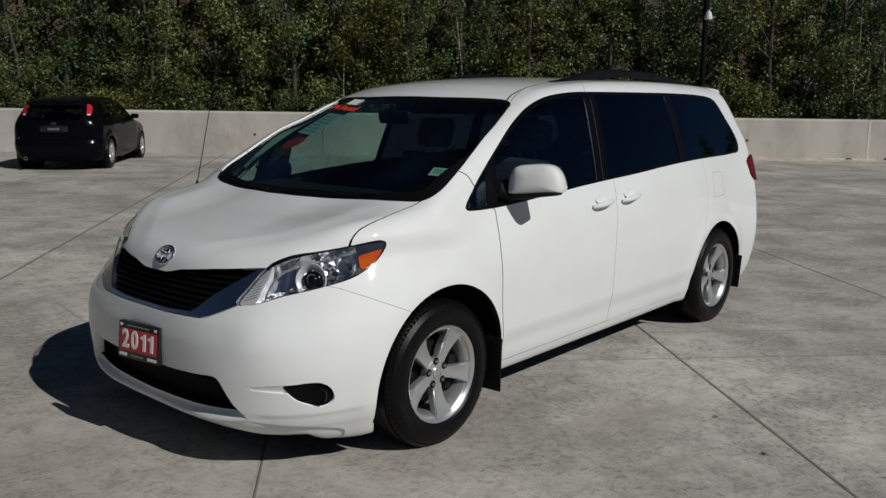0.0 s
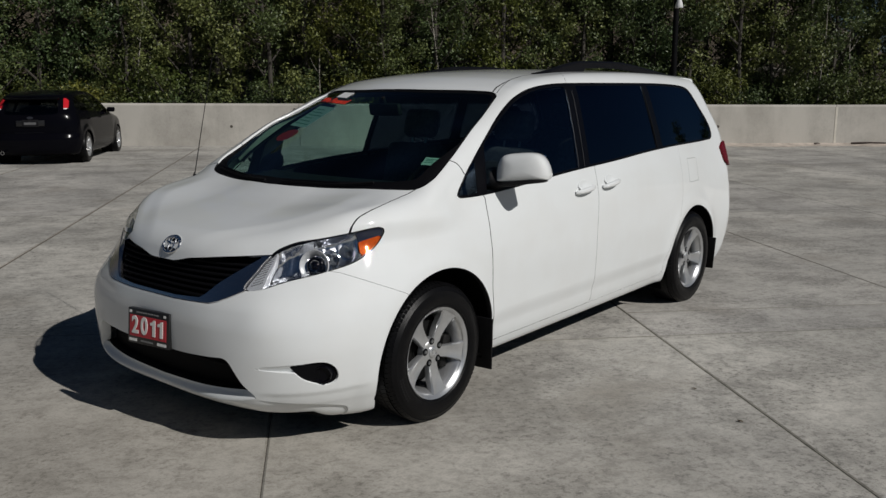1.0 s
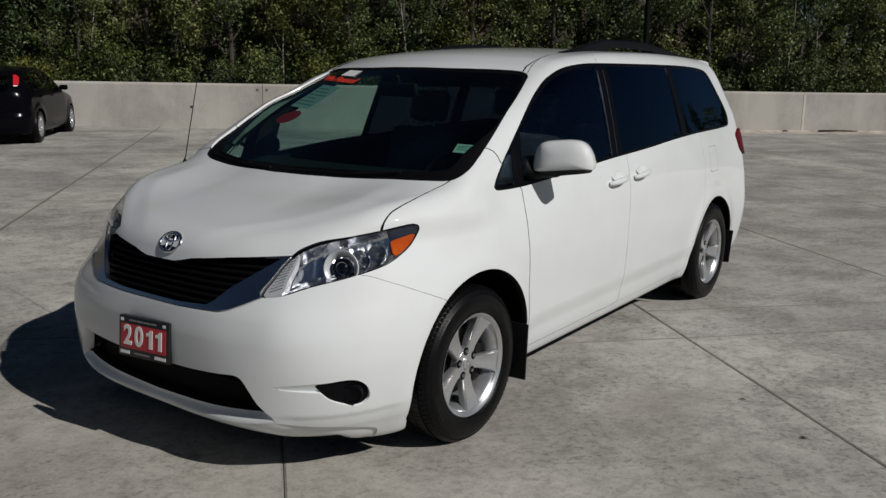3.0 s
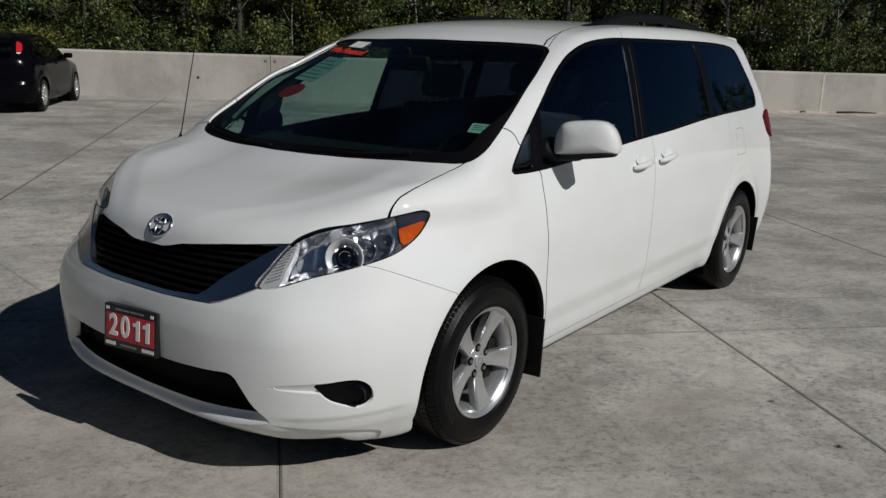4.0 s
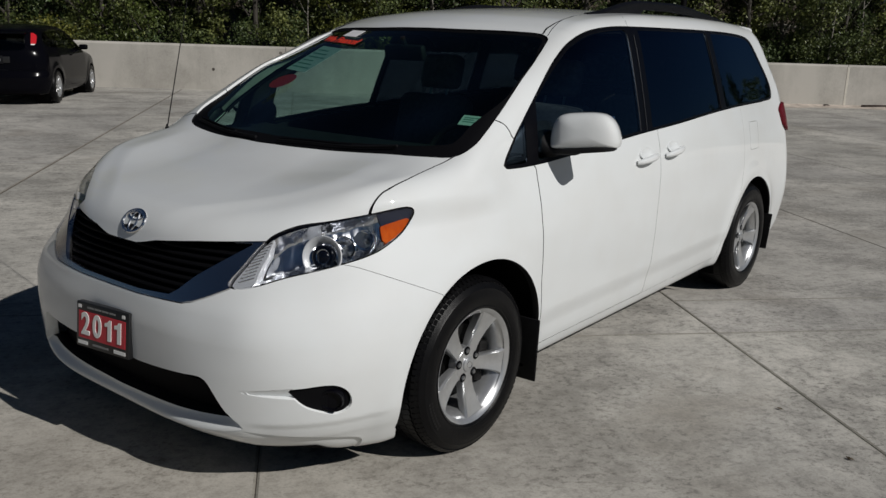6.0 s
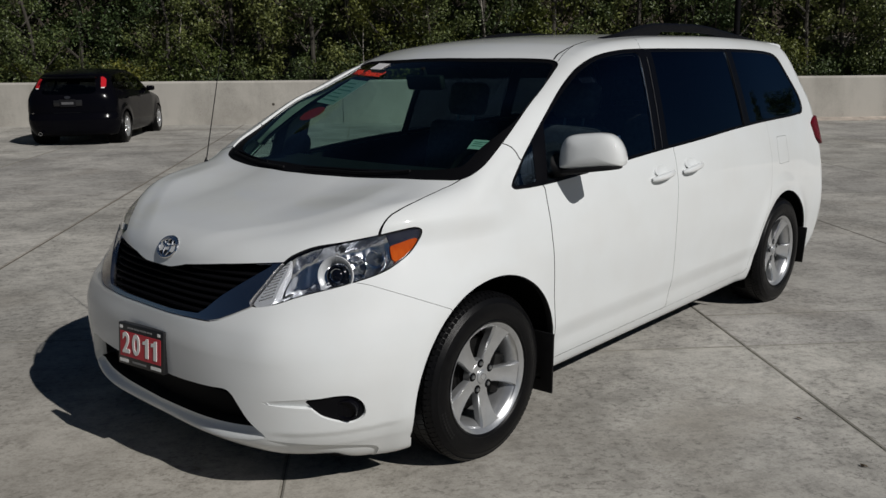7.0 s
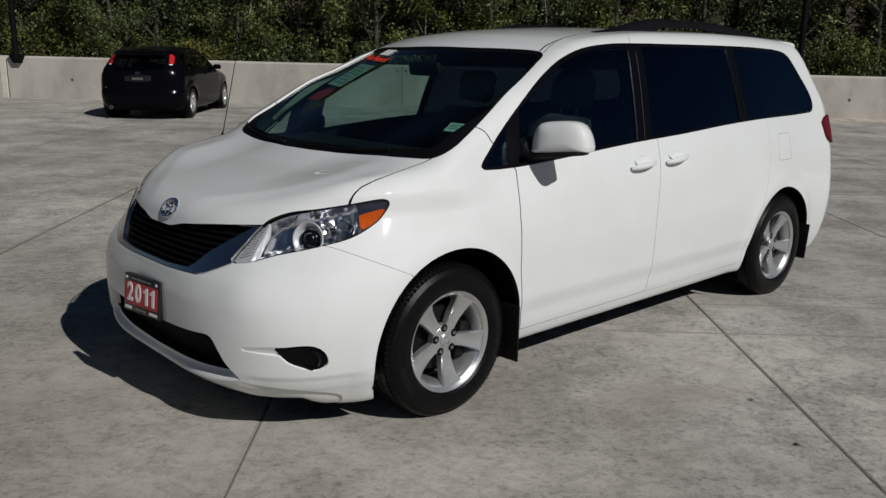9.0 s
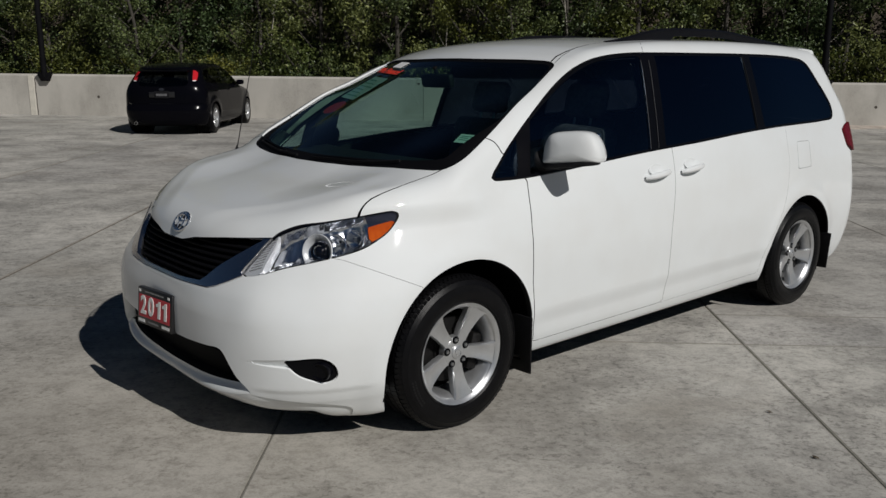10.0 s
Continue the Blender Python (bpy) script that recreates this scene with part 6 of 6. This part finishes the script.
# thin pale trunks at the wood's edge, and a fallen log
for s, out, tall, lean in ((8.9, 1.55, 4.6, 0.05), (12.4, 1.45, 5.2, -0.10), (22.9, 1.35, 5.0, 0.03), (23.9, 1.5, 4.4, -0.04), (25.6, 1.15, 3.6, 0.16), (18.9, 1.4, 4.8, -0.06), (4.1, 1.6, 5.0, 0.08)):
    p = WALL_AT + WALL_WAY * s - WALL_OUT * out
    sapling = empty("sapling", "thin pale bare trunk at the wood's edge", "tree", "bare trunks behind the parapet", at=(p.x, p.y, 0.0))
    bm = bmesh.new()
    spine = [Vector((WALL_WAY.x * lean * tall * k + rng.normal() * 0.02, WALL_WAY.y * lean * tall * k + rng.normal() * 0.02, tall * k)) for k in np.linspace(0, 1, 8)]
    tube(bm, spine, [0.024 * (1 - 0.7 * k) for k in np.linspace(0, 1, 8)], 6)
    part("trunk", bm, PALE_BARK, sapling)
    for k in range(3, 8):
        a = rng.random() * 6.28
        bm = bmesh.new()
        tip = spine[k] + Vector((math.cos(a) * 0.4, math.sin(a) * 0.4, 0.45))
        tube(bm, [spine[k], spine[k].lerp(tip, 0.5) + Vector((0, 0, -0.03)), tip], [0.009, 0.006, 0.002], 5)
        part("branch", bm, PALE_BARK, sapling)
ends = [WALL_AT + WALL_WAY * s - WALL_OUT * out for s, out in ((20.7, 2.1), (22.7, 1.7))]
bm = bmesh.new()
tube(bm, [Vector((ends[0].x, ends[0].y, 2.04)), Vector(((ends[0].x + ends[1].x) / 2, (ends[0].y + ends[1].y) / 2, 2.06)), Vector((ends[1].x, ends[1].y, 1.92))], [0.065, 0.055, 0.03], 8)
tagged(part("fallen_log", bm, PALE_BARK), "pale dead log caught among the trees", "log")

# the bank behind the trees
bm = bmesh.new()
prev = None
for s in np.linspace(-60, 60, 61):
    ring = []
    for out, z in ((0.3, -0.05), (4.0, 0.2), (7.0, 0.9), (11.0, 3.2), (16.0, 6.5), (24.0, 10.5), (40.0, 14.0)):
        p = WALL_AT + WALL_WAY * s - WALL_OUT * out
        ring.append(bm.verts.new((p.x, p.y, z * (1 + 0.18 * math.sin(s * 0.23 + out)) * (0.06 + 0.94 * ramp(42, 26, s)) + 0.25 * noise.noise((p.x * 0.4, p.y * 0.4, 0)))))
    if prev:
        for k in range(6):
            bm.faces.new((prev[k], ring[k], ring[k + 1], prev[k + 1]))
    prev = ring
bmesh.ops.recalc_face_normals(bm, faces=bm.faces)
tagged(part("hillside", bm, SOIL), "brown earth bank behind the trees", "hillside", kind="structure")

# ---- the black hatchback ----
H_TOP = curve([-0.95, -0.80, -0.5, 0.0, 0.32, 0.50, 0.85, 1.15, 1.4, 1.9, 2.4, 2.8, 3.05, 3.3], [0.62, 0.72, 0.84, 0.93, 0.975, 1.06, 1.26, 1.38, 1.42, 1.435, 1.41, 1.36, 1.30, 1.22])
H_NOSE = curve([0.1, 0.3, 0.5, 0.7, 0.9], [-0.78, -0.84, -0.85, -0.80, -0.66])
H_TAIL = curve([0.15, 0.30, 0.48, 0.60, 0.80, 0.95, 1.10, 1.25, 1.4], [3.24, 3.31, 3.33, 3.29, 3.28, 3.25, 3.15, 3.03, 2.92])
H_HALF = curve([0.12, 0.25, 0.45, 0.65, 0.85, 0.95, 1.10, 1.30, 1.45], [0.77, 0.84, 0.885, 0.89, 0.875, 0.845, 0.775, 0.67, 0.59])


def hatch_skin(x, y, z):
    ax = np.abs(x)
    half = H_HALF(z) - 0.05 * ramp(2.2, 3.3, y) - 0.03 * ramp(0.6, -0.2, y)
    for wy in (0.0, 2.615):
        half = half + 0.018 * np.exp(-((np.hypot(y - wy, z - 0.30) - 0.36) / 0.07) ** 2)
    front = np.maximum(H_NOSE(z) + 0.62 - y, 0) / 0.62
    rear = np.maximum(y - H_TAIL(z) + 0.34, 0) / 0.34
    around = (((ax / half) ** 2.8 + front ** 2.2 + rear ** 2.3) ** (1 / 2.4) - 1) * 0.8
    top = (z - (H_TOP(y - 0.18 * ax * ax * ramp(1.6, 0.3, y)) - 0.06 * ax * ax)) * 0.95
    return smax(smax(around, top, 0.09), 0.17 - z, 0.04)


hatch = empty("hatchback", "small black hatchback parked facing the parapet", "car")
hv, hf = skin_grid(hatch_skin, -0.35, 2.85, 0.62, 0.0, 80, 90, 24, 30)
coat = Sheet(hatch_skin, hv, 0.0)
h_body = hf
for cy in (0.0, 2.615):
    _, h_body = coat.split(h_body, lambda x, y, z, cy=cy: np.maximum(np.where(z > 0.30, np.hypot(y - cy, z - 0.30), np.abs(y - cy)) - 0.345, 0.45 - x))
h_under, h_body = coat.split(h_body, lambda x, y, z: np.maximum(z - 0.20, x - 0.66))
h_rear = outline([(-0.2, 0.95), (0.46, 0.97), (0.50, 1.02), (0.44, 1.27), (0.39, 1.30), (-0.2, 1.31)], steps=1)
rear_glass, h_body = coat.take(h_body, lambda x, y, z: np.maximum(h_rear(x, z), 2.7 - y))
h_tail = outline([(0.575, 1.065), (0.63, 1.055), (0.655, 1.10), (0.625, 1.31), (0.54, 1.335), (0.54, 1.28)], steps=1)
h_lamp, h_body = coat.take(h_body, lambda x, y, z: np.maximum(np.maximum(h_tail(x, z), 2.86 - y), -2 + x))
h_screen = outline([(-0.2, 0.36), (0.60, 0.55), (0.62, 0.72), (0.50, 1.24), (-0.2, 1.14)], steps=1)
front_glass, h_body = coat.take(h_body, lambda x, y, z: np.maximum(h_screen(x, y), 0.96 - z))
h_side = outline([(0.62, 0.955), (0.95, 1.17), (1.28, 1.33), (1.8, 1.365), (2.35, 1.33), (2.72, 1.25), (2.86, 1.10), (2.80, 1.03), (1.8, 0.985)], steps=3)
side_glass, h_body = coat.take(h_body, lambda x, y, z: np.maximum(h_side(y, z), 0.4 - x))
panes_f, side_trim = coat.split(side_glass, lambda x, y, z: np.maximum(h_side(y, z) + 0.012, y - 1.63))
panes_r, side_trim = coat.split(side_trim, lambda x, y, z: np.maximum(h_side(y, z) + 0.012, 1.70 - y))
h_door, h_body = coat.take(h_body, lambda x, y, z: outline([(0.50, 1.0), (1.66, 1.0), (1.66, 0.28), (0.60, 0.28)], steps=1)(y, z))
h_door2, h_body = coat.take(h_body, lambda x, y, z: outline([(1.66, 1.02), (2.55, 1.04), (2.58, 0.8), (2.30, 0.60), (2.22, 0.28), (1.66, 0.28)], steps=1)(y, z))
h_bumper, h_body = coat.take(h_body, lambda x, y, z: np.maximum(z - 0.62, 2.97 - y))
coat.panel("body", h_body, CAR_BLACK, hatch)
coat.panel("underbody", h_under, DARK_LINER, hatch)
coat.panel("rear_bumper", h_bumper, CAR_BLACK, hatch)
coat.panel("rear_window", rear_glass, DARK_GLASS, hatch, rim=0, inset=0.003)
coat.panel("windshield", front_glass, DARK_GLASS, hatch, rim=0, inset=0.003)
for sd in ("left", "right"):
    red_glass, white_glass = coat.split(h_lamp, lambda x, y, z: 1.080 - z)
    tail = coat.panel("tail_lamp", red_glass, HATCH_RED, hatch, side=sd, inset=-0.002, label="tall red tail lamp")
    coat.panel("reversing_lamp", white_glass, PRINT_WHITE, tail, side=sd, inset=-0.002, label="small white reversing lamp")
    coat.panel("window_trim", side_trim, BLACK_GLOSS, hatch, side=sd, inset=0.002)
    d = coat.panel("door", h_door, CAR_BLACK, hatch, side=sd)
    coat.panel("window", panes_f, DARK_GLASS, d, side=sd, rim=0, inset=0.004)
    e = coat.panel("door", h_door2, CAR_BLACK, hatch, side=sd)
    coat.panel("window", panes_r, DARK_GLASS, e, side=sd, rim=0, inset=0.004)
    sg = 1 if sd == "left" else -1
    for door, y in ((d, 1.50), (e, 2.38)):
        bm = bmesh.new()
        box(bm, (-0.012, -0.09, -0.012), (0.012, 0.09, 0.012), Matrix.Translation((sg * 0.888, y, 0.86)), 0.006)
        part("door_handle", bm, CAR_BLACK, door)
    bm = bmesh.new()
    vs = box(bm, (-0.085, -0.05, -0.055), (0.085, 0.05, 0.05), bevel=0.035, seg=3)
    bmesh.ops.transform(bm, matrix=Matrix.Translation((sg * 0.925, 0.74, 1.0)), verts=bm.verts)
    part("door_mirror", bm, CAR_BLACK, hatch)
    for cy in (0.0, 2.615):
        bm = bmesh.new()
        lathe(bm, [(0.0, -0.20), (0.35, -0.20), (0.35, 0.04)], Matrix.Translation((sg * 0.74, cy, 0.30)) @ Matrix.Rotation(sg * radians(90), 4, "Y"), 32)
        part("wheel_well", bm, DARK_LINER, hatch)
for sg, cy in ((1, 0.0), (1, 2.615), (-1, 0.0), (-1, 2.615)):
    m = Matrix.Translation((sg * 0.785, cy, 0.305)) @ Matrix.Rotation(0 if sg > 0 else math.pi, 4, "Z") @ Matrix.Rotation(cy + sg, 4, "X") @ Matrix.Scale(0.872, 4)
    ob = copy_thing(wheel, m)
    ob.parent, ob.matrix_parent_inverse, ob.matrix_basis = hatch, Matrix(), m
    tagged(ob, "silver alloy wheel with black tyre")
bm = bmesh.new()
box(bm, (-0.26, -0.012, -0.055), (0.26, 0.012, 0.055), Matrix.Translation((0, 3.285, 0.80)), 0.006)
part("plate_recess", bm, PLATE_BLACK, hatch)
bm = bmesh.new()
box(bm, (-0.15, -0.004, -0.07), (0.15, 0.004, 0.07), Matrix.Translation((0, 3.302, 0.80)), 0.003)
number_plate = part("rear_plate", bm, TRIM_GREY, hatch, "pale plate with unreadable print")
bm = bmesh.new()
box(bm, (-0.11, -0.002, -0.025), (0.11, 0.002, 0.02), Matrix.Translation((0, 3.307, 0.80)))
part("print_bar", bm, CLOTH, number_plate)
bm = bmesh.new()
lathe(bm, [(0.030, -0.10), (0.034, 0.0), (0.028, 0.0), (0.026, -0.10)], Matrix.Translation((0.55, 3.33, 0.235)) @ Matrix.Rotation(radians(-90), 4, "X"), 18)
part("exhaust_tip", bm, CHROME, hatch)
bm = bmesh.new()
for v in box(bm, (-0.50, 2.86, 1.325), (0.50, 3.13, 1.352), bevel=0.010):
    v.co.z -= 0.05 * v.co.x ** 2 / 0.25 + 0.10 * (v.co.y - 2.86)
part("roof_spoiler", bm, CAR_BLACK, hatch)
bm = bmesh.new()
lathe(bm, [(0.045, 0.0), (0.043, 0.006), (0.0, 0.008)], Matrix.Translation((0, 3.285, 0.905)) @ Matrix.Rotation(radians(-90), 4, "X") @ Matrix.Diagonal((1.3, 0.6, 1, 1)), 20)
part("badge", bm, SEAL_GREY, hatch)
for x in (-0.33, 0.33):
    bm = bmesh.new()
    box(bm, (x - 0.24, 1.35, 0.25), (x + 0.24, 1.95, 0.58), bevel=0.05)
    box(bm, (x - 0.23, 1.75, 0.5), (x + 0.23, 1.90, 1.10), bevel=0.05)
    box(bm, (x - 0.12, 1.80, 1.10), (x + 0.12, 1.90, 1.28), bevel=0.04)
    part("front_seat", bm, CLOTH, hatch)
bm = bmesh.new()
box(bm, (-0.62, 2.4, 0.25), (0.62, 2.55, 1.0), bevel=0.05)
part("rear_seat", bm, CLOTH, hatch)
hx, hy = -13.62 + 0.743 * -2.615, 4.97 - 0.669 * -2.615
hatch.matrix_basis = Matrix.Translation((hx, hy, land(-14.4, 6.0) - 0.004)) @ Matrix.Rotation(radians(-132), 4, "Z")

# ---- small litter on the slabs ----
rng = np.random.default_rng(9)
for x, y, r in ((2.15, 0.90, 0.009), (1.79, 1.19, 0.008)):
    bm = bmesh.new()
    pts = [bm.verts.new((x + r * (0.6 + 0.8 * rng.random()) * math.cos(a) * 1.6, y + r * math.sin(a), land(x, y) + 0.003 + 0.006 * rng.random())) for a in np.linspace(0, 6.28, 7, endpoint=False)]
    c = bm.verts.new((x, y, land(x, y) + 0.012))
    for k in range(7):
        bm.faces.new((pts[k], pts[(k + 1) % 7], c))
    tagged(part("dry_leaf", bm, LITTER), "small curled brown leaf on the concrete", "leaf", "fallen leaves")
